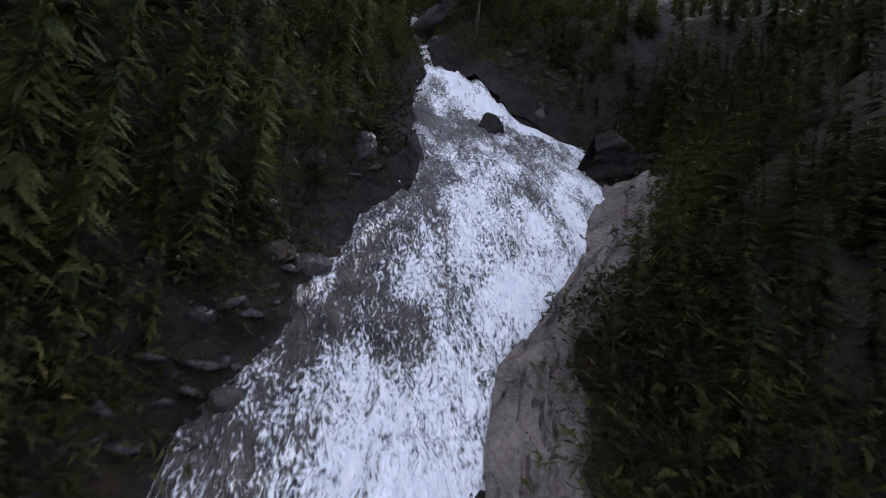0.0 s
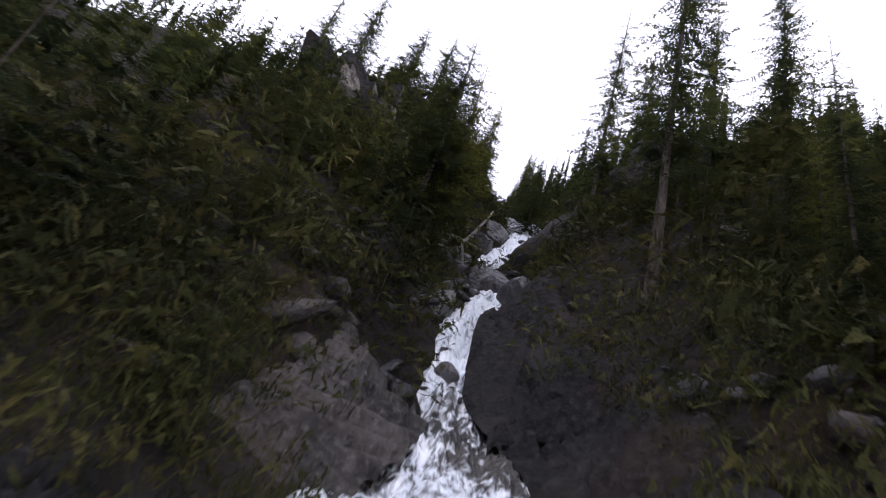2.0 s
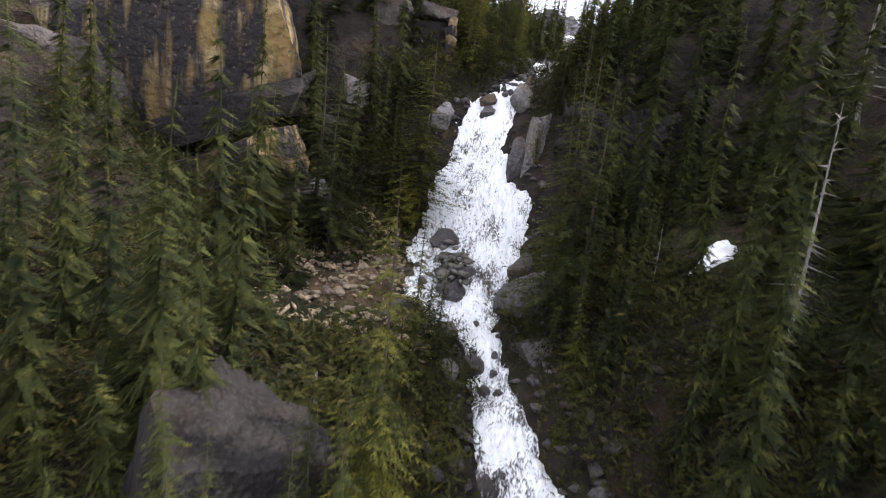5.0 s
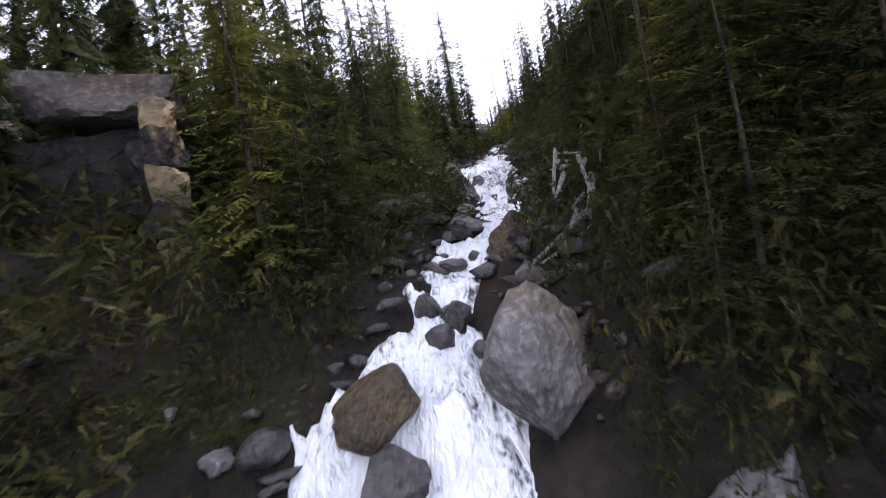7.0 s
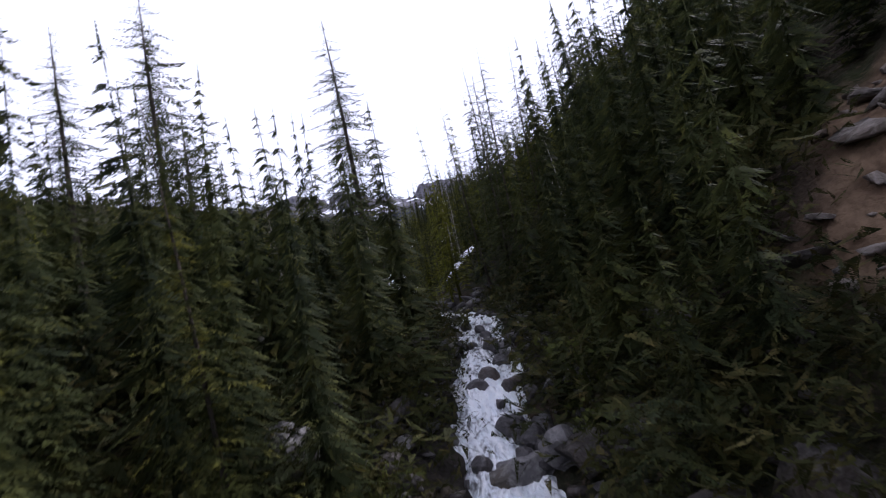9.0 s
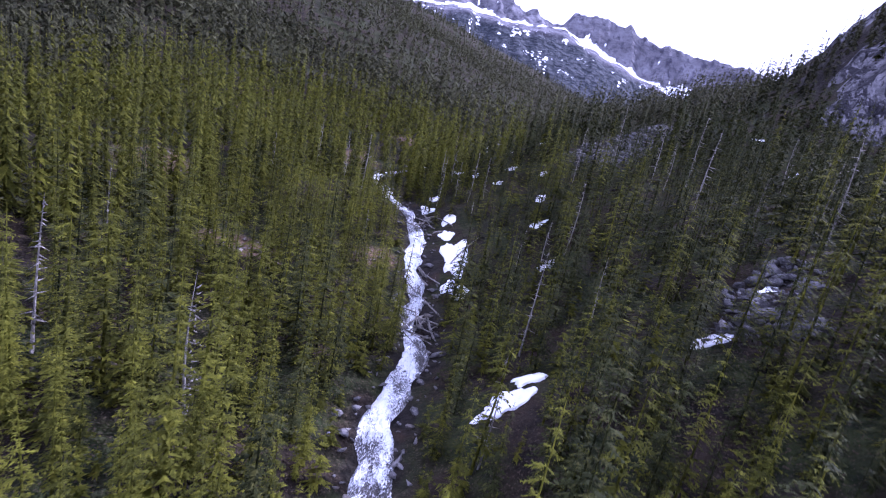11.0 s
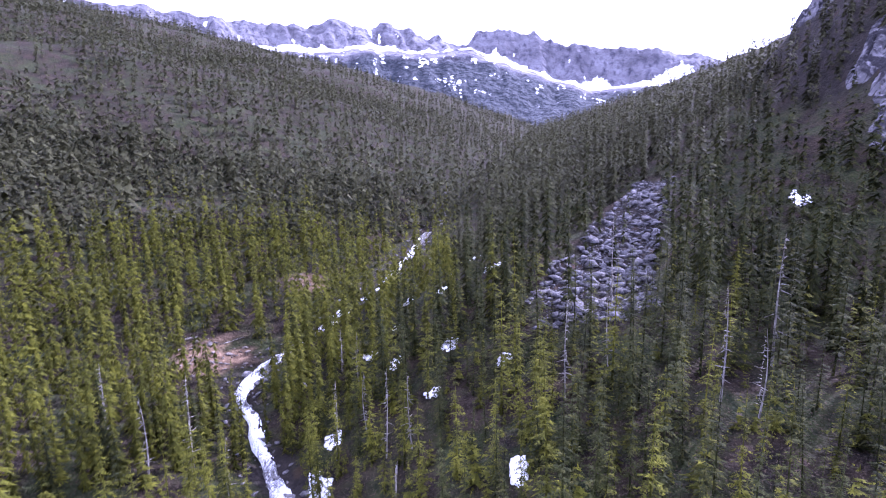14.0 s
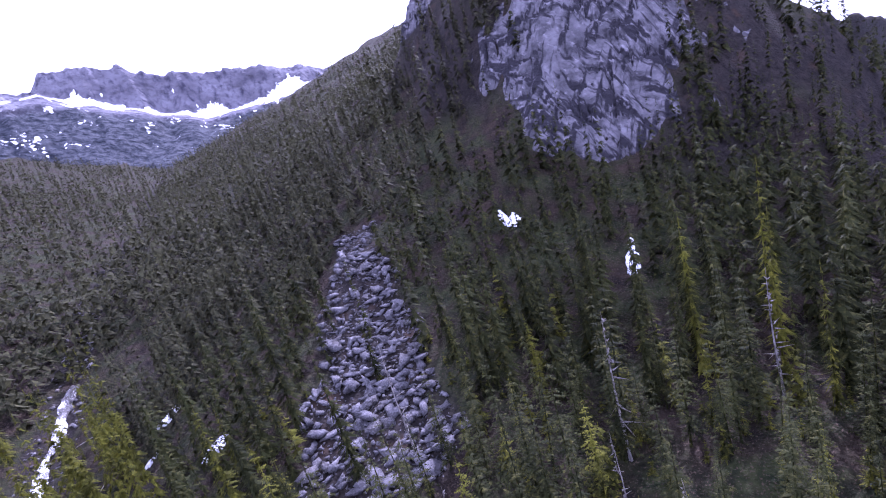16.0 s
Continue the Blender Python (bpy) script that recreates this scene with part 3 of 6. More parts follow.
# ---- far mountains at the valley head ----
def build_mountains():
    """The valley head: dark wooded benches, a snow apron under rock walls, and the skyline above them."""
    az = np.radians(np.concatenate([np.linspace(-62, -24, 60, endpoint=False), np.linspace(-24, 42, 420), np.linspace(42.3, 70, 40)]))
    r = np.concatenate([np.linspace(560, 760, 24), np.linspace(766, 900, 56), np.linspace(930, 1400, 8)])
    A, R = np.meshgrid(az, r)
    X, Y = 22 + R * np.sin(A), 198 + R * np.cos(A)
    deg = np.degrees(A)
    sky_line = np.interp(deg, [-62, -23, -18.7, -14.9, -12.6, -8.6, -5.4, -2.8, 0.6, 4.4, 8.4, 9.4, 14.5, 18.8, 23, 28.5, 33, 36.3, 70],
                         [14.2, 14.3, 14.0, 13.8, 13.4, 13.9, 14.5, 13.8, 13.8, 12.4, 12.3, 13.5, 13.0, 11.5, 10.5, 10.1, 9.0, 8.4, 8])
    apron = np.interp(deg, [-62, -12, -5.4, -1.9, 3, 8.7, 11, 14, 16.4, 21.2, 26, 30, 34, 37, 70], [12, 11.6, 11.5, 12.2, 11.3, 11.8, 10.7, 9.6, 8.8, 6.9, 7.1, 7.5, 7.7, 7.6, 7])
    jag = 0.3 * fbm(deg / 1.1, deg * 0 + 3, 4, 71) + 0.12 * fbm(deg * 3, deg * 0 + 8, 3, 72)
    top, bench = 117 + 880 * np.tan(np.radians(sky_line + 0.55 * jag)), 117 + 835 * np.tan(np.radians(apron))
    wave = 10 * fbm(deg / 2.5, deg * 0 + 21, 3, 73)
    Q = R + wave * np.clip((R - 700) / 80, 0, 1) * np.clip((880 - R) / 30, 0, 1)
    low = np.interp(Q, [560, 700, 780], [0, 0.42, 0.86])
    Z = np.where(Q < 780, 128 + (bench - 128) * low, np.interp(Q, [780, 848, 884, 900], [0, 1, 2, 2.15]))
    f1, f2 = np.clip((Q - 780) / 56, 0, 1), np.clip((Q - 836) / 46, 0, 1)
    Z = np.where(Q < 780, Z, 128 + (bench - 128) * (0.86 + 0.14 * f1) + (top - bench) * f2)
    gully = fbm(deg / 1.5 + 0.012 * R, R / 55, 5, 64)
    cliff = np.clip(f2 * (1.15 - f2) * 4, 0, 1)
    Z = Z + 9 * gully * cliff + 5 * fbm(deg / 2.2, R / 40, 4, 65) * (Q < 780) - 0.3 * np.clip(R - 895, 0, 600)
    snow = np.clip((0.4 + 0.36 * fbm(deg / 1.4, R / 26, 4, 66) - np.abs(f1 - 0.8) - 2.5 * f2) * 4, 0, 1) * (Q > 770)
    streak = np.clip((fbm(deg * 1.5 + R * 0.02, R / 34, 5, 67) - 0.95) * 5, 0, 1) * cliff
    speck = np.clip((fbm(deg * 1.2, R / 12, 4, 68) - 0.05) * 0.75, 0, 0.5) * (Q < 790) * np.clip((Q - 660) / 60, 0, 1)
    field = np.clip((deg - 25) / 4, 0, 1) * np.clip((0.3 + 0.3 * fbm(deg / 2, R / 30, 3, 69) - f2) * 4, 0, 1) * (Q > 785)
    i = np.arange(X.size).reshape(X.shape)
    quads = np.stack([i[:-1, :-1], i[:-1, 1:], i[1:, 1:], i[1:, :-1]], -1).reshape(-1, 4)
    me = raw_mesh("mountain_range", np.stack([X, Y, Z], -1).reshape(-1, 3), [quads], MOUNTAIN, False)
    for attr, val in (("snow", np.maximum(np.maximum(snow, streak), np.maximum(speck, field))), ("wooded", np.clip((784 - Q) / 14, 0, 1))):
        at = me.attributes.new(attr, "FLOAT", "POINT")
        at.data.foreach_set("value", val.ravel().astype(np.float32))
    return tagged(new("backdrop_mountain_range", me), "distant rocky mountain range with snow fields", "mountain", kind="structure")


build_mountains()


# ---- trees ----
def conifer_arrays(height, radius, rng, bare=0.12, whorls=26, per=7, droop=0.35, fan=3, leaf=0.13):
    """Crown of a spruce: drooping branches, each a small fan of narrow needle sprays."""
    V, T = [], []
    for w in range(whorls):
        f = min(max(bare + (1 - bare) * (w + rng.uniform(-0.4, 0.4)) / whorls, bare * 0.8), 0.985)
        reach = radius * (1 - f) ** 0.75 * (0.55 + 0.45 * min(1, (f - bare * 0.7) * 6 + 0.35)) + 0.1
        for k in range(per):
            a, L = rng.uniform(0, 2 * math.pi), reach * rng.uniform(0.5, 1.2)
            sag, z0 = droop * L * rng.uniform(0.5, 1.6), f * height
            for q in range(fan):
                turn = a + (q - (fan - 1) / 2) * rng.uniform(0.35, 0.6)
                c, s = math.cos(turn), math.sin(turn)
                M, wid = L * (1 if fan < 3 or q == 1 else rng.uniform(0.6, 0.85)), L * leaf * rng.uniform(0.7, 1.4)
                u = 0.35 if fan > 1 and q != fan // 2 else 0.0
                bx, by = math.cos(a) * L * u * 0.6, math.sin(a) * L * u * 0.6
                b = len(V)
                V += [(bx - s * wid, by + c * wid, z0 - sag * 0.25 + 0.06 * L), (bx + s * wid, by - c * wid, z0 - sag * 0.4), (c * M, s * M, z0 - sag * rng.uniform(0.8, 1.2))]
                T.append((b, b + 1, b + 2))
    b = len(V)
    V += [(0.04, 0, height * 0.93), (-0.02, 0.035, height * 0.93), (-0.02, -0.035, height * 0.93), (0, 0, height * 1.02)]
    T += [(b, b + 1, b + 3), (b + 1, b + 2, b + 3), (b + 2, b, b + 3)]
    return np.array(V, np.float32), np.array(T, np.int32)


def sprig_crown(height, radius, rng, bare=0.12, whorls=40, per=7, thin=0.0, droop=0.35, sprigs=7):
    """A close-up spruce crown: each branch carries pairs of small needle sprigs along it."""
    V, T = [], []
    for w in range(whorls):
        f = min(max(bare + (1 - bare) * (w + rng.uniform(-0.4, 0.4)) / whorls, bare * 0.8), 0.985)
        reach = radius * (1 - f) ** 0.75 * (0.5 + 0.5 * min(1, (f - bare * 0.7) * 6 + 0.3)) + 0.12
        for k in range(per):
            if rng.random() < thin:
                continue
            a, L = rng.uniform(0, 2 * math.pi), reach * rng.uniform(0.5, 1.2)
            c, s2, z0 = math.cos(a), math.sin(a), f * height
            sag, curl = droop * L * rng.uniform(0.5, 1.5), rng.uniform(0, 0.25) * L
            n_s = min(4, sprigs) if L < 0.5 else sprigs
            for q in range(n_s):
                u = (q + rng.uniform(0.2, 0.9)) / n_s
                z = z0 - sag * u**1.3 + curl * u**3
                for side in (-1, 1):
                    reach2 = L * rng.uniform(0.18, 0.36) * (1.25 - u) * min(1.2, 7 / sprigs)
                    px, py = c * L * u, s2 * L * u
                    tx, ty = px + c * reach2 * 0.7 - s2 * side * reach2, py + s2 * reach2 * 0.7 + c * side * reach2
                    b = len(V)
                    V += [(px - c * 0.4 / sprigs * L, py - s2 * 0.4 / sprigs * L, z + 0.03 * L), (px + c * 0.42 / sprigs * L, py + s2 * 0.42 / sprigs * L, z), (tx, ty, z - reach2 * rng.uniform(0.1, 0.7))]
                    T.append((b, b + 1, b + 2))
            b = len(V)
            V += [(c * L * 0.75, s2 * L * 0.75, z0 - sag * 0.7 + 0.02), (c * L * 0.8 - s2 * 0.05 * L, s2 * L * 0.8 + c * 0.05 * L, z0 - sag * 0.75), (c * L * 1.06, s2 * L * 1.06, z0 - sag + curl)]
            T.append((b, b + 1, b + 2))
    return np.array(V, np.float32), np.array(T, np.int32)


def trunk_arrays(height, r, rng, sides=6, bend=0.15):
    V, T = [], []
    rings = 7
    ox, oy = rng.uniform(-bend, bend), rng.uniform(-bend, bend)
    for k in range(rings):
        f = k / (rings - 1)
        rad = r * (1.35 if k == 0 else 1) * (1 - 0.93 * f)
        for j in range(sides):
            a = 2 * math.pi * j / sides
            V.append((rad * math.cos(a) + ox * math.sin(f * 3), rad * math.sin(a) + oy * math.sin(f * 3), f * height - 0.5 * (k == 0)))
    for k in range(rings - 1):
        for j in range(sides):
            a, b = k * sides + j, k * sides + (j + 1) % sides
            T += [(a, b, b + sides), (a, b + sides, a + sides)]
    return np.array(V, np.float32), np.array(T, np.int32)


def snag_arrays(height, rng):
    """A dead standing tree: bare trunk with short broken branches."""
    V, T = trunk_arrays(height, 0.1, rng, 5, 0.3)
    V, T = list(map(tuple, V)), list(map(tuple, T))
    for k in range(34):
        f = rng.uniform(0.2, 0.95)
        a, L = rng.uniform(0, 6.28), rng.uniform(0.4, 1.7) * (1.1 - f)
        b = len(V)
        c, s, z = math.cos(a), math.sin(a), f * height
        V += [(0.05 * -s, 0.05 * c, z), (0.05 * s, -0.05 * c, z), (0, 0, z + 0.08), (c * L, s * L, z - 0.25 * L + rng.uniform(-0.2, 0.3))]
        T += [(b, b + 1, b + 3), (b + 1, b + 2, b + 3), (b + 2, b, b + 3)]
    return np.array(V, np.float32), np.array(T, np.int32)


EYES = np.array([eye for _, eye, _, _ in PATH])
EYES_FINE = np.concatenate([EYES[:-1] + (EYES[1:] - EYES[:-1]) * f for f in np.linspace(0, 1, 24, endpoint=False)] + [EYES[-1:]])


def clear_of_path(x, y, ztop, side=3.2, below=1.5):
    """Whether a tree at x, y with that top leaves the flight line free."""
    x, y, ztop = np.atleast_1d(x), np.atleast_1d(y), np.atleast_1d(ztop)
    ok = np.ones(len(x), bool)
    for e in EYES_FINE:
        ok &= ~((np.hypot(x - e[0], y - e[1]) < side) & (ztop > e[2] - below))
    return ok


def open_corner(x, y):
    """Free of trees: the cliff foot, the log jam, the rocks beside the falls and the snow patches."""
    ok = np.ones(np.shape(x), bool)
    for cx, cy, r in ((-6, 95, 6.0), (-11, 94, 5.0), (11.6, 109.4, 1.5), (18, 29.5, 2.6), (5.2, 25.5, 1.5), (10.2, 111.9, 1.6), (-9, 85, 4.5), (-4, 85, 3.0), (16, 81, 1.6), (18.6, 85.6, 2.0), (21, 90, 2.2), (15, 126.6, 1.6), (17, 128.2, 1.8), (19, 130, 1.8), (21.5, 132.5, 1.8), (17, 125.5, 1.6), (18.5, 127.0, 2.0), (20.5, 129, 2.0), (5, 121, 1.8), (2, 110.6, 2.0), (-1, 108.6, 2.0), (-4, 107, 2.0), (3.8, 108, 1.5), (3.5, 105.8, 1.4), (5.4, 105.2, 1.5), (14, 102.5, 2.4), (17.5, 101.5, 1.5), (21, 100.5, 1.0), (12.5, 100, 1.6), (18.5, 210, 4.5), (18, 218, 4), (69.7, 229.3, 2.4), (67, 228, 2.0), (64.5, 227, 2.0), (8, 92, 3), (2, 51, 2.4), (9.6, 50.4, 1.8), (9.0, 53.5, 1.6), (10.0, 47.6, 1.4), (9.2, 56.6, 1.4), (23, 178, 3), (1, 92, 3.5), (3.5, 86, 4.0), (5, 80, 4.0), (1, 97, 3.0), (11.5, 86, 3.0)):
        ok &= np.hypot(x - cx, y - cy) > r
    return ok & (bank_slab_fac(x, y, 0.5) < 0)


def scatter(rng, x0, x1, y0, y1, step):
    gx, gy = np.meshgrid(np.arange(x0, x1, step), np.arange(y0, y1, step))
    x = gx.ravel() + rng.uniform(-0.48, 0.48, gx.size) * step
    y = gy.ravel() + rng.uniform(-0.48, 0.48, gx.size) * step
    return x, y


def landslip(x, y):
    """The open ground in front of the bare soil above the creek, where only low growth stands."""
    return (x < 21.5) & (((x - 10.07 > y - 118.31) & (y > 120.5) & (y < 128)) | ((x - 11.18 > 1.12 * (y - 123.26)) & (y > 123.5) & (y < 131.5)))


def tree_sites(rng):
    """Sites of all trees: x, y, height, and distance from the flight line."""
    out = []
    for x0, x1, y0, y1, step in ((-70, 110, -20, 150, 2.7), (-75, 15, 150, 330, 2.15), (15, 100, 150, 330, 2.4), (-140, -75, 150, 330, 3.3), (100, 150, 150, 330, 3.2), (-330, -140, 40, 420, 4.8), (150, 200, 150, 330, 5.0),
                                 (-140, 150, 330, 520, 3.6), (-560, -330, 100, 700, 8.0), (-330, 250, 520, 760, 6.6), (-330, -140, 420, 520, 4.6), (150, 250, 330, 520, 6.0)):
        x, y = scatter(rng, x0, x1, y0, y1, step)
        xl, xr = edges(y)
        d = np.maximum(xl - x, x - xr)
        keep = (d > np.where(y < 150, 2.2, np.where(y < 256, 1.3, np.where(y < 277, 0.3, np.where(y < 304, 1.7, -9)))) + 1.0 * fbm(x / 6, y / 6, 2, 77)) & (talus_fac(x, y) < np.where(rng.random(len(x)) < 0.1, 2, 0.45)) & open_corner(x, y)
        keep &= ~((x > 11) & (x < 19) & (y > 47) & (y < 67)) & ~((x < 8) & (y > 104) & (y < 118) & (rng.random(len(x)) < 0.3))
        keep &= ((fbm(x / 14, y / 14, 2, 90) > -0.75) | (y < 150)) & (bare_fac(x, y) < 0.3) & (slab_fac(x, y) < np.where(rng.random(len(x)) < 0.08, 0.5, 0.1))
        x, y = x[keep], y[keep]
        tall = np.where(y < 130, 12.5, np.where(y < 165, np.where((x < 12) & (y > 130), 7.5, 10.0), 11.0))
        tall = np.where((x < -12) & (y > 52) & (y < 88), 3.5, tall)
        tall = np.where((x > 13) & (y > 22) & (y < 38), 9.0, np.where((x > 5) & (x < 26) & (y < 23), 2.6, tall))
        bank_side = x - edges(y)[1]
        tall = np.where((y > 277) & (y < 305) & (bank_side > 0) & (bank_side < 15), 5.5, tall)
        tall = np.where((x < -140) | (y > 330), 9.5, np.where((x > 95) & (y > 180), 9.5, tall))
        ledge = np.clip((x + 40) / 10, 0, 1) * np.clip((y - 31.5) / 3, 0, 1) * np.clip((74 - y) / 5, 0, 1)
        tall = tall + ledge * np.where(x < 11, np.where(y < 43, 2.6, np.where((x < 2) | (y < 48), 3.6, 5.0)) - tall, 5.5 - tall)
        h = tall * (0.55 + 0.65 * rng.random(len(x))) * (1 + 0.2 * fbm(x / 20, y / 20, 2, 5))
        h = np.where(landslip(x, y), np.minimum(h, 1.6), h)
        z = ground_height(x, y)
        ok = clear_of_path(x, y, z + h, 3.5, 2.0) & ((y < 116) | clear_of_path(x, y, z + h, 4.4, 2.0))
        out.append(np.stack([x[ok], y[ok], z[ok], h[ok]], -1))
    for y0, y1, step, near, far, lo, hi in ((4, 37, 1.45, 0.9, 13, 2.2, 5.0), (38, 66, 1.9, 1.2, 9, 1.6, 3.2), (68, 104, 2.1, 1.8, 9, 4.0, 8.0), (104, 118, 1.8, 1.6, 8, 2.5, 5.5), (118, 152, 1.7, 1.6, 10, 4.0, 9.0)):
        x, y = scatter(rng, -12, 36, y0, y1, step)
        xl, xr = edges(y)
        d = np.maximum(xl - x, x - xr)
        keep = (d > near) & (d < far) & open_corner(x, y) & (bare_fac(x, y) < 0.3) & ~((x > 11) & (x < 19) & (y > 47) & (y < 67))
        x, y = x[keep], y[keep]
        h, z = lo + (hi - lo) * rng.random(len(x)), ground_height(x, y)
        h = np.where(landslip(x, y), np.minimum(h, 1.6), h)
        ok = clear_of_path(x, y, z + h, 2.8, 1.5)
        out.append(np.stack([x[ok], y[ok], z[ok], h[ok]], -1))
    return np.concatenate(out)


tree_rng = np.random.default_rng(7)
SITES = tree_sites(tree_rng)
path_dist = np.min(np.hypot(SITES[:, None, 0] - EYES[None, :, 0], SITES[:, None, 1] - EYES[None, :, 1]), 1)
order = np.argsort(path_dist + 14.0 * (SITES[:, 1] > 158))
N_NEAR = 160
rank = np.empty(len(SITES), int)
rank[order] = np.arange(len(SITES))
close = (rank >= N_NEAR) & (path_dist < np.where(SITES[:, 1] < 75, 36, np.where(SITES[:, 1] < 158, 25, 43)))
near_sites, mid_sites, far_sites = SITES[rank < N_NEAR], SITES[close], SITES[(rank >= N_NEAR) & ~close]


def joined(name, sites, templates, mat, rng, label, width=1.0):
    """One mesh of many trees, each a turned and scaled template of unit height."""
    Vs, Ts, off = [], [], 0
    kind = rng.integers(0, len(templates), len(sites))
    for k, (V, T) in enumerate(templates):
        s = sites[kind == k]
        if not len(s):
            continue
        a = rng.uniform(0, 6.28, len(s))
        ca, sa = np.cos(a)[:, None], np.sin(a)[:, None]
        h = s[:, 3:4]
        wdt = h * width * rng.uniform(0.8, 1.25, len(s))[:, None]
        lean = rng.normal(0, 0.025, (len(s), 2))
        X = (V[None, :, 0] * ca - V[None, :, 1] * sa) * wdt + s[:, 0:1] + V[None, :, 2] * h * lean[:, :1]
        Y = (V[None, :, 0] * sa + V[None, :, 1] * ca) * wdt + s[:, 1:2] + V[None, :, 2] * h * lean[:, 1:]
        Z = V[None, :, 2] * h + s[:, 2:3] - 0.2
        Vs.append(np.stack([X, Y, Z], -1).reshape(-1, 3))
        Ts.append((T[None] + (np.arange(len(s)) * len(V))[:, None, None] + off).reshape(-1, 3))
        off += len(s) * len(V)
    me = raw_mesh(name, np.concatenate(Vs), [np.concatenate(Ts)], mat)
    return tagged(new(name, me), label, "trees", kind="stuff")


py_rng = random.Random(5)


def crowns(count, whorls, per, fan, lo, hi, trunk, leaf, droop=0.42):
    out = []
    for k in range(count):
        V, T = conifer_arrays(12.0, py_rng.uniform(lo, hi), py_rng, py_rng.uniform(0.04, 0.13), whorls, per, droop, fan, leaf)
        if trunk:
            Vt, Tt = trunk_arrays(12.0, 0.11, py_rng, 3)
            V, T = np.concatenate([V, Vt]), np.concatenate([T, Tt + len(V)])
        out.append((V / 12, T))
    return out


MID, SLENDER, FAR = crowns(8, 24, 7, 2, 1.15, 1.7, True, 0.12, 0.7), crowns(8, 24, 6, 2, 1.1, 1.6, True, 0.14, 0.75), crowns(8, 6, 4, 1, 1.2, 1.6, False, 0.36, 1.5)
FINE = crowns(8, 15, 5, 2, 1.0, 1.35, False, 0.19, 0.9)
SNAGS = [(lambda v: (v[0] / 11, v[1]))(snag_arrays(9, py_rng)) for k in range(5)]
dead = tree_rng.random(len(mid_sites)) < 0.006 + 0.03 * (fbm(mid_sites[:, 0] / 25, mid_sites[:, 1] / 25, 2, 33) > 0.3) + 0.045 * ((mid_sites[:, 1] > 185) & (mid_sites[:, 0] > 12) & (mid_sites[:, 0] < 60))
high = mid_sites[:, 1] > 158
joined("conifer_forest", mid_sites[~dead & (mid_sites[:, 1] <= 158)], MID, NEEDLES, tree_rng, "dense forest of dark green spruce and fir trees on the creek slopes")
# towards the right more trees take the needles with painted shade
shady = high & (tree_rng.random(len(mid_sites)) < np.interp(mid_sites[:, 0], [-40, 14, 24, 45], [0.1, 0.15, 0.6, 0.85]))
handy = high & (np.min(np.hypot(mid_sites[:, None, 0] - EYES[None, :, 0], mid_sites[:, None, 1] - EYES[None, :, 1]), 1) < 33)
SPRIGGED = []
for k in range(6):
    V, T = sprig_crown(12.0, py_rng.uniform(1.15, 1.6), py_rng, py_rng.uniform(0.04, 0.12), 20, 6, 0.0, 0.65, 4)
    Vt, Tt = trunk_arrays(12.0, 0.11, py_rng, 3)
    SPRIGGED.append((np.concatenate([V, Vt]) / 12, np.concatenate([T, Tt + len(V)])))
joined("sunlit_forest", mid_sites[~dead & handy & ~shady], SPRIGGED, SUNLIT_NEEDLES, tree_rng, "dense conifers below the flight line, sunlit yellowish-green painted in")
joined("shaded_forest", mid_sites[~dead & handy & shady], SPRIGGED, SHADED_NEEDLES, tree_rng, "dense conifers below the flight line, shade painted in as dark green")
high, shady = high & ~handy, shady & ~handy
joined("sunlit_forest", mid_sites[~dead & high & ~shady], SLENDER, SUNLIT_NEEDLES, tree_rng, "dense conifer forest on the valley floor, coloured sunlit yellowish-green")
joined("shaded_forest", mid_sites[~dead & shady], SLENDER, SHADED_NEEDLES, tree_rng, "dense conifer forest on the valley floor and slope, coloured shaded dark green")
joined("dead_standing_trees", mid_sites[dead], SNAGS, DEAD, tree_rng, "grey bare dead tree trunks standing among the spruces")
beyond = np.min(np.hypot(far_sites[:, None, 0] - EYES[None, :, 0], far_sites[:, None, 1] - EYES[None, :, 1]), 1) > np.where(far_sites[:, 0] > 60, 125, 88)
thinned = (tree_rng.random(len(far_sites)) < 0.55) | (far_sites[:, 0] > -30) & (far_sites[:, 0] < 40)
low = far_sites[:, 1] < 158
joined("gully_conifer_forest", far_sites[~beyond & low & thinned], FINE, NEEDLES, tree_rng, "dark green conifer forest above the creek gully")
# right hillside gets the painted shade, the left the brighter needles
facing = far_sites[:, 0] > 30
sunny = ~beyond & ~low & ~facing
hill_sites = far_sites[sunny] * np.array([1, 1, 1, 1.15])
joined("hillside_conifer_forest", hill_sites[hill_sites[:, 0] < -45], FINE, HAZY_NEEDLES, tree_rng, "dense green conifer forest on the sunlit valley hillside, greyed for haze", 0.95)
joined("hillside_conifer_forest", hill_sites[hill_sites[:, 0] >= -45], FINE, SUNLIT_NEEDLES, tree_rng, "dense conifer forest on the valley floor, with sunlit yellowish-green painted in", 0.95)
steep = ~beyond & ~low & facing
joined("hillside_conifer_forest", far_sites[steep & (far_sites[:, 1] < 258)], FINE, SHADED_NEEDLES, tree_rng, "dense conifer forest on the shaded valley hillside, its shade painted in dark", 1.1)
# haze on the ridge comes from the greyed needle colour
joined("hillside_conifer_forest", far_sites[steep & (far_sites[:, 1] >= 258)], FINE, HAZY_NEEDLES, tree_rng, "dense conifer forest climbing the ridge beyond the talus, greyed for haze", 1.1)
joined("distant_conifer_forest", far_sites[beyond], FAR, HAZY_NEEDLES, tree_rng, "distant green conifer forest covering the mountain slopes, greyed for haze", 1.4)


def mesh_part(name, V, T, mat, parent, label=""):
    ob = new(name, raw_mesh(name, V, [T], mat))
    ob.parent = parent
    return tagged(ob, label)


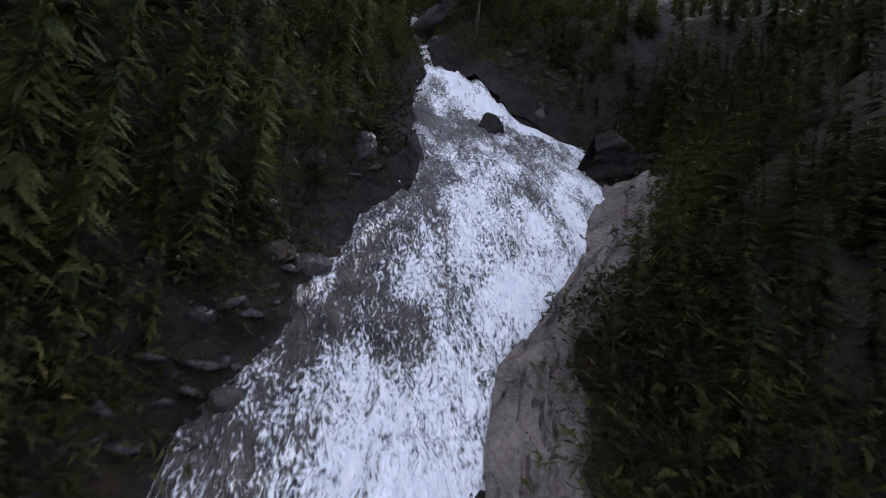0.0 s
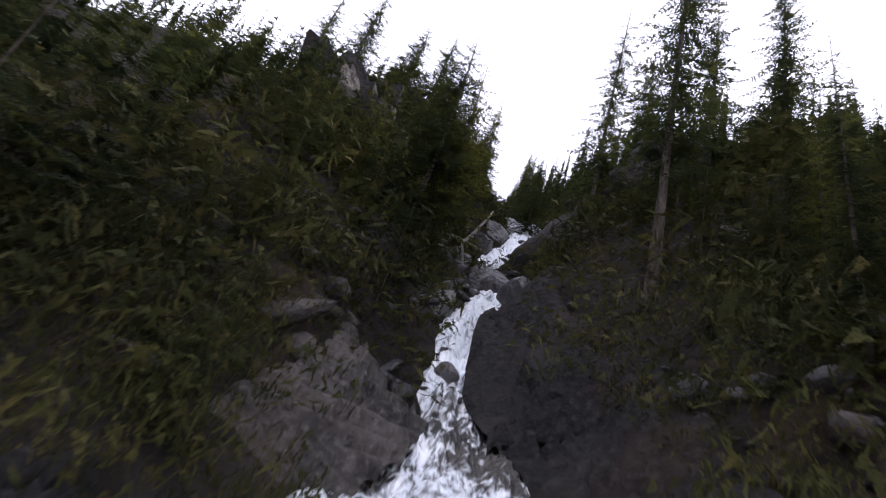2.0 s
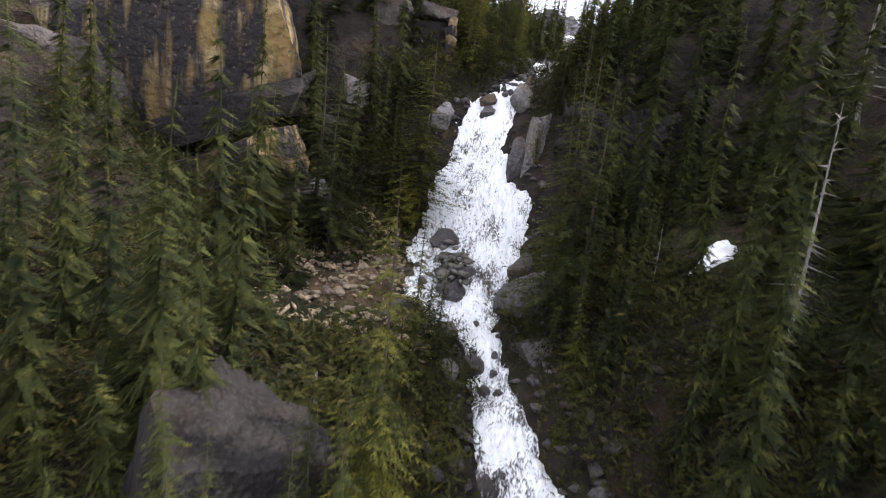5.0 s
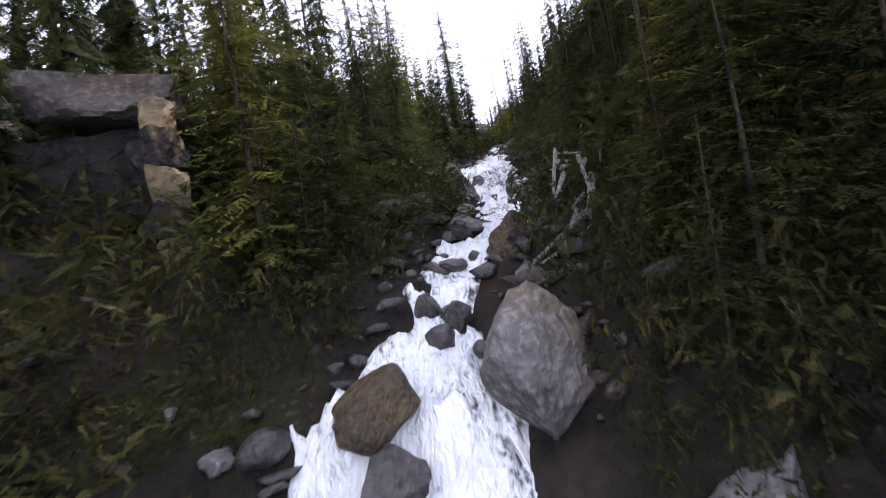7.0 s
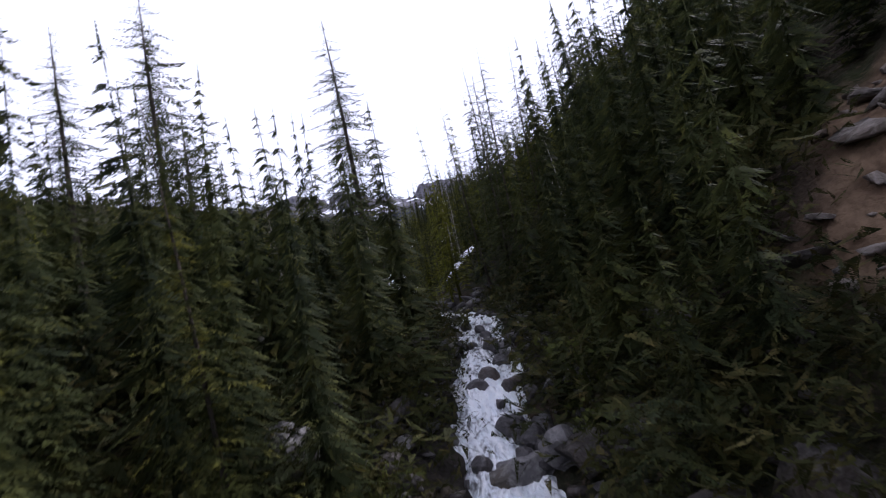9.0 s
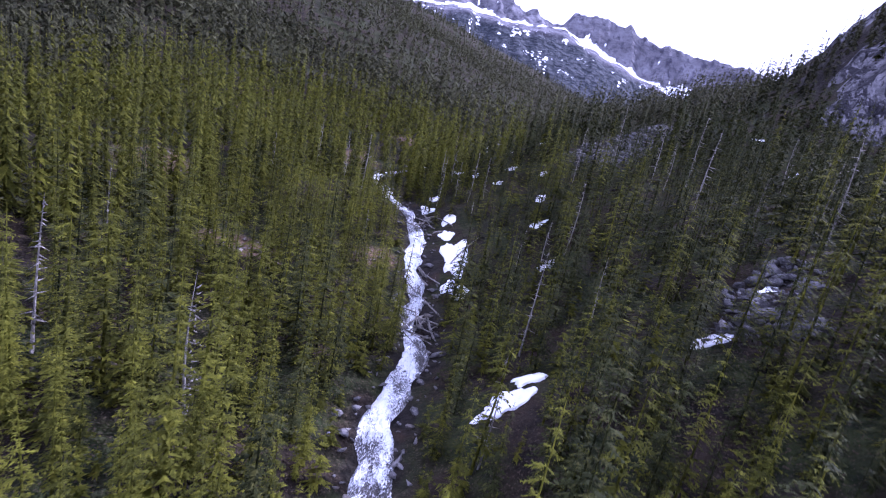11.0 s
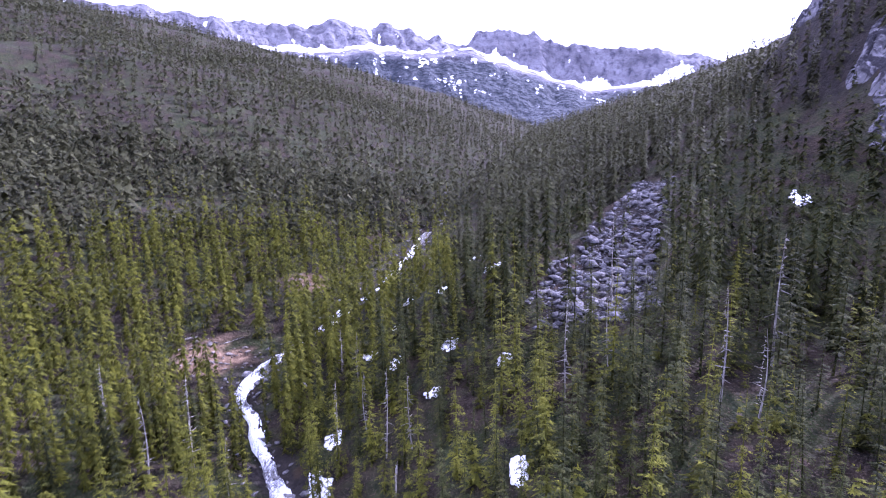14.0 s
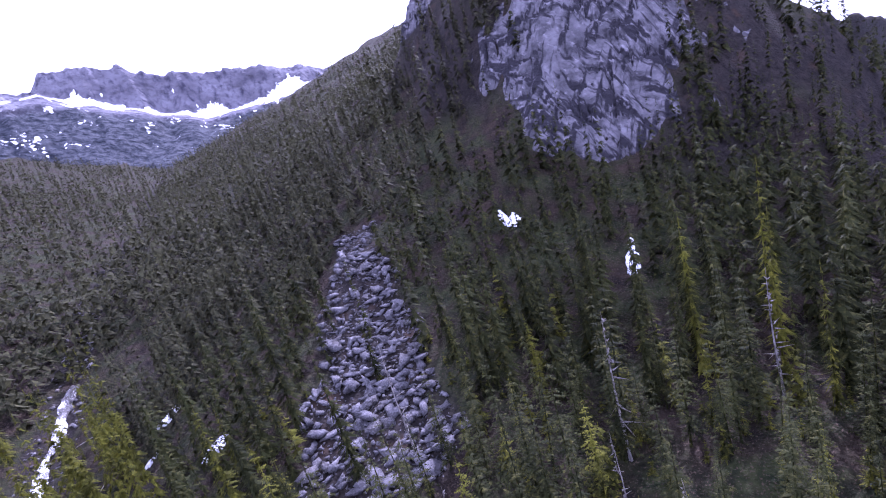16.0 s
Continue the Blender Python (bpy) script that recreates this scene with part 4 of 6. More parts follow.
def make_conifer(height, radius, rng, bare, thin, label, mat):
    root = new("spruce_tree")
    mesh_part("trunk", *trunk_arrays(height, 0.0075 * height, rng, 7), BARK, root)
    mesh_part("crown", *sprig_crown(height, radius, rng, bare, 46, 7, thin, 0.45, 10), mat, root)
    return tagged(root, label, "tree", "spruces along the creek")


TEMPLATES = []
for k, (hh, rr, bare, thin, lab) in enumerate(((15, 2.1, 0.08, 0.0, "dense dark green spruce tree on the creek bank"),
                                               (17, 1.9, 0.2, 0.1, "tall dark green spruce tree with bare lower trunk"),
                                               (12, 2.0, 0.05, 0.0, "bushy yellowish-green young fir tree on the slope"),
                                               (18, 1.7, 0.35, 0.3, "tall thin pine tree with sparse upper branches"))):
    TEMPLATES.append((make_conifer(hh, rr, py_rng, bare, thin, lab, LIGHT_NEEDLES if k == 2 else NEEDLES), hh))
used = set()
for x, y, z, h in near_sites:
    k = py_rng.choice((0, 0, 0, 1, 1, 2, 2, 3))
    root, hh = TEMPLATES[k]
    s = h * 1.15 / hh / root.scale[0]
    m = Matrix.Translation((x, y, z - 0.2)) @ pose(0, 0, 0, py_rng.gauss(0, 2), py_rng.gauss(0, 2), py_rng.uniform(0, 360)) @ Matrix.Scale(s, 4)
    if k not in used:
        used.add(k)
        root.matrix_world = m
    else:
        copy_thing(root, m)


# ---- young growth on the banks ----
def bank_sites(rng, step, near, far, y0, y1, firs=True):
    x, y = scatter(rng, -40, 60, y0, y1, step)
    xl, xr = edges(y)
    d = np.maximum(xl - x, x - xr)
    keep = (d > near + 0.6 * fbm(x / 3, y / 3, 2, 15)) & (d < far) & (bare_fac(x, y) < 0.3)
    keep &= open_corner(x, y) if firs else (np.hypot(x - 10.2, y - 111.9) > 1.3) & (np.hypot(x - 9.6, y - 50.2) > 2.2) & (bank_slab_fac(x, y, -0.3) < 0.1) & (np.hypot(x - 2.6, y - 92) > 3.4) & (np.hypot(x - 1.6, y - 88) > 3.6) & (np.hypot(x - 5.2, y - 25.5) > 1.4) & (np.hypot(x - 7, y - 96) > 1.5) & (np.hypot(x - 14, y - 103) > 2.0) & (np.hypot(x - 18, y - 102) > 2.0)
    keep &= ~((x > 12.5) & (x < 16.2) & (y > 54) & (y < 67)) & ~((y > 100) & (y < 132) & (d < np.where(x < 8, 0.9, np.where(y > 112, 0.6, 1.5))))
    x, y = x[keep], y[keep]
    z = ground_height(x, y)
    return x, y, z, d[keep]


ux, uy, uz, ud = bank_sites(tree_rng, 1.55, 0.9, 14, 2, 152)
uh = 1.0 + 2.6 * tree_rng.random(len(ux)) ** 1.5 + 0.12 * ud
ok = clear_of_path(ux, uy, uz + uh, 2.0, 1.2)
YOUNG = []
for k in range(6):
    V, T = conifer_arrays(3.0, py_rng.uniform(0.75, 1.05), py_rng, 0.02, 12, 7, 0.3, 2, 0.1)
    YOUNG.append((V / 3, T))
px, py = scatter(tree_rng, -45, 60, 160, 292, 2.4)
pl, pr = edges(py)
pk = (np.maximum(pl - px, px - pr) > 1.2) & (talus_fac(px, py) < 0.3) & (bare_fac(px, py) < 0.2) & open_corner(px, py) & (np.min(np.hypot(px[:, None] - EYES[None, :, 0], py[:, None] - EYES[None, :, 1]), 1) < 45)
px, py = px[pk], py[pk]
SAPLINGS = [(lambda v: (v[0] / 3, v[1]))(conifer_arrays(3.0, 0.7, py_rng, 0.02, 9, 5, 0.3, 2, 0.2)) for k in range(5)]
joined("sunlit_saplings", np.stack([px, py, ground_height(px, py), 1.5 + 3.5 * tree_rng.random(len(px)) ** 2], -1), SAPLINGS, SUNLIT_NEEDLES, tree_rng, "young conifers between the taller trees, coloured sunlit yellowish-green", 1.0)
firs = np.stack([ux, uy, uz, uh], -1)[ok]
beside = np.min(np.hypot(firs[:, None, 0] - EYES[None, :, 0], firs[:, None, 1] - EYES[None, :, 1]), 1) < 7.5
SPRIGGY = [(lambda v: (v[0] / 3, v[1]))(sprig_crown(3.0, py_rng.uniform(0.8, 1.05), py_rng, 0.02, 13, 6, 0.0, 0.35, 11)) for k in range(5)]
joined("young_firs", firs[~beside], YOUNG, NEEDLES, tree_rng, "dense young green firs covering the creek banks", 1.2)
joined("young_firs", firs[beside], SPRIGGY, NEEDLES, tree_rng, "small dark green firs along the creek edges", 1.1)


def shrub_arrays(rng, size=1.0, leaves=170):
    V, T = [], []
    for k in range(leaves):
        a, r, h = rng.uniform(0, 6.28), size * rng.random() ** 0.6, rng.random()
        c = Vector((math.cos(a) * r * (0.4 + 0.6 * h), math.sin(a) * r * (0.4 + 0.6 * h), size * 1.5 * h))
        u = Vector((rng.gauss(0, 1), rng.gauss(0, 1), rng.gauss(0, 0.6))).normalized() * size * 0.13
        w = u.cross(Vector((rng.gauss(0, 1), rng.gauss(0, 1), 1))).normalized() * size * 0.07
        b = len(V)
        V += [tuple(c - u), tuple(c + w), tuple(c + u), tuple(c - w)]
        T += [(b, b + 1, b + 2), (b, b + 2, b + 3)]
    for k in range(7):
        a = rng.uniform(0, 6.28)
        b = len(V)
        V += [(0.03, 0, 0), (-0.03, 0.02, 0), (math.cos(a) * size * 0.6, math.sin(a) * size * 0.6, size * rng.uniform(0.9, 1.5))]
        T += [(b, b + 1, b + 2)]
    return np.array(V, np.float32), np.array(T, np.int32)


SHRUBS = [shrub_arrays(py_rng, 0.5) for k in range(4)]
SHRUBS = [(V / 0.75, T) for V, T in SHRUBS]
sx, sy, sz, sd = bank_sites(tree_rng, 2.6, 0.6, 9, 2, 150)
sel = (fbm(sx / 6, sy / 6, 2, 99) > 0.2) & clear_of_path(sx, sy, sz + 1.5, 2.0, 1.5)
joined("willow_shrubs", np.stack([sx, sy, sz, 0.8 + 0.9 * tree_rng.random(len(sx))], -1)[sel], SHRUBS, SHRUB, tree_rng, "yellowish-green leafy shrubs along the creek", 1.0)


# ---- rocks ----
def rock_arrays(rng, detail=3, cuts=9, lumps=0.16):
    """A boulder of about unit half-size: a sphere cut by planes and roughened."""
    bm = bmesh.new()
    bmesh.ops.create_icosphere(bm, subdivisions=detail, radius=1.0)
    planes = [(Vector((rng.gauss(0, 1), rng.gauss(0, 1), rng.gauss(0, 0.8))).normalized(), rng.uniform(0.46, 0.85)) for k in range(cuts)]
    off = Vector((rng.uniform(0, 50), rng.uniform(0, 50), rng.uniform(0, 50)))
    for v in bm.verts:
        p = v.co.copy()
        for nrm, dist in planes:
            over = p.dot(nrm) - dist
            if over > 0:
                p -= nrm * over * 0.97
        k = noise.fractal(p * 1.6 + off, 1.0, 2.0, 3) * lumps + noise.fractal(p * 5 + off, 1.0, 2.0, 2) * lumps * 0.22
        v.co = p * (1.12 + k)
    bm.verts.ensure_lookup_table()
    V = np.array([v.co[:] for v in bm.verts], np.float32)
    T = np.array([[v.index for v in f.verts] for f in bm.faces], np.int32)
    bm.free()
    return V, T


BIG_ROCKS = [rock_arrays(py_rng, 4, 12, 0.12) for k in range(7)] + [rock_arrays(py_rng, 3, 12, 0.12) for k in range(7)]
SMALL_ROCKS = [rock_arrays(py_rng, 1, 9, 0.3) for k in range(8)]
SMALL_ROCKS = [(V * np.array([1.0, 0.9, 0.8], np.float32) * (1 + 0.36 * np.random.default_rng(k).uniform(-1, 1, (len(V), 1))), T) for k, (V, T) in enumerate(SMALL_ROCKS)]


def block_arrays(rng):
    """A broken block: a cube with bowed faces, chipped corners and rough skin."""
    bm = bmesh.new()
    bmesh.ops.create_cube(bm, size=1.6)
    bmesh.ops.subdivide_edges(bm, edges=bm.edges[:], cuts=7, use_grid_fill=True)
    off = Vector((rng.uniform(0, 50), rng.uniform(0, 50), rng.uniform(0, 50)))
    tilt = [rng.uniform(-0.25, 0.25) for k in range(4)]
    planes = [(Vector((rng.choice((-1, 1)), rng.choice((-1, 1)), rng.choice((-1, 1)) * rng.uniform(0.3, 1))).normalized(), rng.uniform(0.85, 1.12)) for k in range(6)]
    for v in bm.verts:
        p = v.co.copy()
        p = Vector((p.x * (1 + tilt[0] * p.z), p.y * (1 + tilt[1] * p.z), p.z + tilt[2] * p.x + tilt[3] * p.y))
        for nrm, dist in planes:
            over = p.dot(nrm) - dist
            if over > 0:
                p -= nrm * over
        v.co = p * (1.05 + 0.1 * noise.fractal(p * 1.5 + off, 1.0, 2.0, 3) + 0.03 * noise.fractal(p * 6 + off, 1.0, 2.0, 2))
    bmesh.ops.triangulate(bm, faces=bm.faces[:])
    bm.verts.ensure_lookup_table()
    V = np.array([v.co[:] for v in bm.verts], np.float32)
    T = np.array([[v.index for v in f.verts] for f in bm.faces], np.int32)
    bm.free()
    return V, T


BIG_ROCKS += [block_arrays(py_rng) for k in range(5)]
ROCK_MESHES = {}


def boulder(name, label, center, size, mat, k=0, turn=(0, 0, 0), group=""):
    key = (k, mat.name)
    if key not in ROCK_MESHES:
        V, T = BIG_ROCKS[k]
        ROCK_MESHES[key] = raw_mesh("boulder", V, [T], mat, True)
        ROCK_MESHES[key].set_sharp_from_angle(angle=radians(30))
    ob = new(name, ROCK_MESHES[key])
    ob.matrix_world = Matrix.Translation(center) @ pose(0, 0, 0, *turn) @ Matrix.Diagonal((size[0] / 2, size[1] / 2, size[2] / 2, 1))
    return tagged(ob, label, "rock", group)


# beside and in the lower falls
boulder("rock_ridge", "smooth black wet rock ridge beside the upper falls", (17.6, 34.2, 14.3), (7.5, 4.2, 4.0), WET_ROCK, 0, (0, 18, -14))
boulder("rock_ridge", "dark wet rock shoulder between two falls", (20.5, 36, 16), (6, 5, 5.0), WET_ROCK, 3, (0, 10, 20))
boulder("boulder", "dark wet boulder splitting the waterfall", (12.3, 30.6, 11.8), (2.2, 2.4, 2.4), SHADE_BLACK_ROCK, 1, (20, 0, 30))
boulder("boulder", "smooth black wet rock beside the creek", (13.3, 42.4, 21.8), (3.0, 3.6, 4.2), SHADE_BLACK_ROCK, 1, (0, 10, 25))
boulder("rock_slab", "grey flat rock slab at the lip of the falls", (8.0, 36.4, 17.8), (2.6, 1.6, 0.6), DARK_ROCK, 15, (0, -4, 8))
boulder("rock_slab", "dark overhanging rock under the lip of the falls", (7.8, 36.4, 16.8), (3.0, 2.2, 2.2), WET_ROCK, 17, (0, 0, 40))
boulder("rock_rib", "dark mossy rock rib between two thin streams", (5.6, 22.6, 4.7), (0.9, 6.6, 0.9), WET_ROCK, 5, (44, 0, -38))
# creek above the lower falls
boulder("boulder", "huge smooth black overhanging rock beside the creek", (16.0, 60.5, 35.0), (6.6, 9.5, 8.0), SHADE_BLACK_ROCK, 0, (0, 6, 10))
boulder("boulder", "pale sunlit boulder on the creek bank", (9.7, 44.9, 23.8), (1.2, 1.2, 1.6), ROCK, 3, (0, 20, 0))
boulder("boulder", "smooth dark wet boulder in the creek", (11.0, 53.0, 28.2), (2.6, 3.4, 2.2), WET_ROCK, 1, (10, 0, 30))
boulder("boulder", "dark wet boulder in the creek", (11.0, 51.5, 27.4), (1.6, 2.2, 1.6), WET_ROCK, 2, (0, 10, 50))
boulder("boulder", "dark wet boulder in the creek", (12.4, 46.9, 25.6), (1.9, 2.0, 1.6), WET_ROCK, 5, (0, 0, 20))
boulder("boulder", "grey block of rock in the creek", (11.0, 64.3, 37.4), (2.0, 1.6, 1.6), ROCK, 18, (0, 0, 15))
boulder("boulder", "dark block of rock in the creek", (10.3, 62.7, 35.3), (1.7, 1.6, 1.5), WET_ROCK, 17, (0, 0, 70))
# most blocks are blackened in colour for the shade they lie in
for cx, cy, cz, w, h, k in ((2.0, 51.2, 35.4, 2.4, 1.7, 0), (3.3, 52.4, 35.6, 1.6, 1.5, 1), (0.8, 51.8, 36.6, 2.4, 1.6, 2), (3.2, 50.6, 34.0, 1.8, 1.6, 3), (1.6, 49.8, 34.4, 2.0, 1.5, 4),
                            (4.4, 52.8, 34.6, 1.6, 1.3, 5), (0.2, 53.6, 38.4, 2.6, 2.0, 6), (2.4, 54.4, 38.6, 2.2, 2.0, 0), (-1.4, 52.6, 38.0, 2.6, 1.8, 3), (3.0, 57.6, 41.2, 2.2, 1.8, 5), (0.0, 58.2, 41.4, 2.6, 1.8, 2)):
    boulder("boulder", "angular grey granite block on the slope", (cx, cy, cz), (w, w * 0.95, h), DARK_ROCK if k == 4 else SHADE_BLACK_ROCK, 14 + k % 5, (0, 3 * k - 8, 37 * k), "granite blocks on the left slope")
# the stepped falls
boulder("boulder", "dark rounded boulder in the falls with a pale top", (5.8, 99.2, 55.0), (2.3, 2.0, 1.9), WET_ROCK, 1, (0, 0, 20))
boulder("boulder", "dark wet rock under a rubble island", (7.3, 94.6, 52.6), (2.3, 2.4, 1.8), WET_ROCK, 2, (0, 0, 50))
boulder("boulder", "dark wet rock under a rubble island", (7.1, 96.3, 53.4), (3.2, 2.2, 1.6), WET_ROCK, 6, (0, 0, 10))
boulder("boulder", "rounded dark boulder on the creek edge", (11.8, 96.2, 54.6), (2.1, 2.0, 2.2), WET_ROCK, 3, (0, 0, 0))
boulder("boulder", "large dark smooth boulder on the creek edge", (13.0, 93.8, 53.0), (5.2, 4.6, 4.2), WET_ROCK, 0, (0, 12, 20))
boulder("boulder", "dark boulder on the creek edge", (13.2, 89.8, 51.0), (3.4, 3.4, 3.0), WET_ROCK, 4, (0, 0, 80))
boulder("boulder", "tall upright grey slab of rock beside the falls", (11.4, 105.2, 62.6), (2.0, 1.6, 6.2), ROCK, 15, (-8, 4, 12))
boulder("boulder", "dark rock behind the upright slab", (10.1, 104.9, 61.2), (1.8, 2.2, 4.2), WET_ROCK, 1, (0, 0, 30))
boulder("boulder", "rounded grey boulder beside the falls", (3.4, 106.2, 64.3), (2.5, 2.2, 2.9), ROCK, 3, (0, 8, 20))
boulder("boulder", "rust-stained rock beside the falls", (3.8, 106.2, 62.3), (1.8, 1.8, 2.6), RUST, 6, (0, 0, 20))
boulder("boulder", "flat boulder with an ochre top in the creek", (6.85, 108.0, 66.25), (2.0, 1.6, 1.4), RUST, 2, (8, -14, 20))
boulder("boulder", "dark wet rock under the ochre boulder in the falls", (7.0, 107.15, 65.25), (1.7, 1.3, 1.4), WET_ROCK, 3, (0, 0, 40))
boulder("boulder", "big pale grey boulder on the creek edge", (9.7, 107.9, 66.5), (2.0, 1.9, 2.9), ROCK, 4, (0, 6, 10))
boulder("boulder", "mossy grey boulder beside the creek", (10.2, 110.0, 68.0), (0.6, 0.6, 0.5), MOSSY, 5, (0, 0, 45))
boulder("boulder", "pale block of rock on the creek edge", (12.5, 115.6, 70.0), (0.9, 0.8, 0.8), ROCK, 6, (0, 0, 20))
boulder("boulder", "leaning grey slab of rock on the creek edge", (9.55, 121.4, 71.4), (1.15, 2.1, 3.0), ROCK, 16, (0, -30, 10))
boulder("boulder", "rust-brown wet boulder with water running over it", (10.2, 111.9, 68.6), (1.35, 1.5, 1.9), RUST, 3, (20, 0, 70))
boulder("boulder", "dark wet boulder with spray running over it", (10.2, 112.7, 68.7), (1.1, 1.1, 1.1), WET_ROCK, 2, (0, 10, 30))
boulder("boulder", "dark wet boulder in the creek", (10.8, 124.7, 71.7), (1.0, 1.2, 1.4), WET_ROCK, 3, (0, 0, 10))
boulder("boulder", "pale grey boulder under the trees", (9.3, 134.2, 76.2), (1.3, 1.2, 1.4), ROCK, 4, (0, 0, 20))
boulder("boulder", "grey boulder on the creek edge", (14.7, 133.6, 75.1), (1.2, 1.1, 1.2), ROCK, 5, (0, 0, 50))
boulder("boulder", "grey wet boulder in the creek", (13.6, 134.0, 74.7), (1.7, 1.4, 0.9), ROCK, 6, (0, 0, 0))
for cx, cy, w, h, k in ((11.9, 116.6, 1.0, 0.7, 0), (11.2, 112.8, 0.7, 0.6, 1), (10.6, 116.2, 0.6, 0.5, 2), (9.2, 115.1, 1.2, 0.7, 3), (9.5, 116.7, 0.8, 0.7, 4), (12.1, 118.2, 0.9, 0.7, 5), (12.3, 123.4, 1.2, 0.6, 6)):
    boulder("boulder", "grey boulder on the creek edge", (cx, cy, float(ground_height(cx, cy)) + 0.2), (w, w * 0.9, h), ROCK, k, (0, 0, 51 * k), "boulders along the creek")
for cx, cy, w, k in ((4.0, 122.0, 1.5, 7), (5.0, 120.8, 1.0, 8), (4.9, 119.6, 1.2, 9), (7.9, 121.4, 0.9, 10), (5.1, 122.8, 1.3, 11), (6.6, 119.9, 0.7, 12)):
    boulder("boulder", "pale grey lichen-covered boulder under the trees", (cx, cy, float(ground_height(cx, cy)) + 0.2 * w), (w, w * 0.9, w * 0.75), MOSSY, 14 + k % 5, (0, 8, 40 * k), "boulders under the trees")
# the streaked cliff itself: blocky, overhanging towards its top
def cliff_material():
    m, n, l, b = material("streaked_cliff", 0.85)
    p = coords(n, l)
    col = blend(n, l, noise_fac(n, l, 0.16, 5, p, 0.42, 0.56), (0.034, 0.029, 0.024), (0.165, 0.115, 0.047))
    col = blend(n, l, noise_fac(n, l, 0.5, 4, p, 0.5, 0.62), col, (0.24, 0.185, 0.1))
    col = blend(n, l, noise_fac(n, l, 1.0, 6, coords(n, l, (0.75, 0.75, 0.09)), 0.38, 0.5), col, (0.022, 0.02, 0.02))
    col = blend(n, l, noise_fac(n, l, 3.5, 7, p, 0.58, 0.72), col, (0.09, 0.075, 0.055))
    l.new(col, b.inputs["Base Color"])
    bump(n, l, b, noise_fac(n, l, 1.6, 10, p, 0.2, 0.8), 1.0, 0.5)
    return m


CLIFF = cliff_material()


def cliff_wall(label, p0, p1, z0, z1, lean, seed, mat, grain=1.0, slide=0.0, depth=1.0):
    """A wall of broken blocks from p0 to p1 in plan; lean: how far its top hangs out."""
    nu, nv = 84, 64
    U, W = np.meshgrid(np.linspace(0, 1, nu), np.linspace(0, 1, nv))
    p0, p1 = np.array(p0, float), np.array(p1, float)
    along = p1 - p0
    length = np.hypot(*along)
    out = np.array([along[1], -along[0]]) / length
    a, h = U * length, W * (z1 - z0)
    shear = a + 0.55 * h
    block = value_noise(np.floor(shear / (2.1 * grain) + 0.3 * fbm(a / 3, h / 3, 2, seed)), np.floor(h / (2.6 * grain) + 0.25 * fbm(a / 2, h / 2, 2, seed + 1)), seed + 2)
    small = value_noise(np.floor(shear / 0.8), np.floor(h / 0.9 + 0.4 * fbm(a, h, 2, seed + 4)), seed + 5)
    D = 1.5 * grain * depth * block + 0.35 * grain * depth * small + 0.25 * fbm(a * 1.2, h * 1.2, 4, seed + 6) + lean * W**1.5
    rim = 1 - np.abs(2 * U - 1) + 0.09 * fbm(U * 0, h / 1.5, 3, seed + 8)
    D = D * np.clip(rim * 6, 0, 1) - 3.5 * np.clip(1 - rim * 5, 0, 1)
    run = U * length + slide * W
    X, Y, Z = p0[0] + run * along[0] / length + out[0] * D, p0[1] + run * along[1] / length + out[1] * D, z0 + h * (1 - 0.16 * np.abs(fbm(a / 2.5, h * 0, 3, seed + 7))) + 0.3 * fbm(a / 2, h * 0, 2, seed + 7) * W
    V = np.stack([X, Y, Z], -1).reshape(-1, 3)
    reach = 4.0 if lean > 0 else 1.5
    back = np.stack([X[-1] - out[0] * reach, Y[-1] - out[1] * reach, Z[-1] + (0.5 if lean > 0 else -2.5)], -1)
    i = np.arange(nu * nv).reshape(nv, nu)
    quads = [np.stack([i[:-1, :-1], i[:-1, 1:], i[1:, 1:], i[1:, :-1]], -1).reshape(-1, 4)]
    k = nu * nv + np.arange(nu)
    quads.append(np.stack([i[-1, :-1], i[-1, 1:], k[1:], k[:-1]], -1))
    return tagged(new("cliff_wall", raw_mesh("cliff_wall", np.concatenate([V, back]), quads, mat)), label, "cliff")


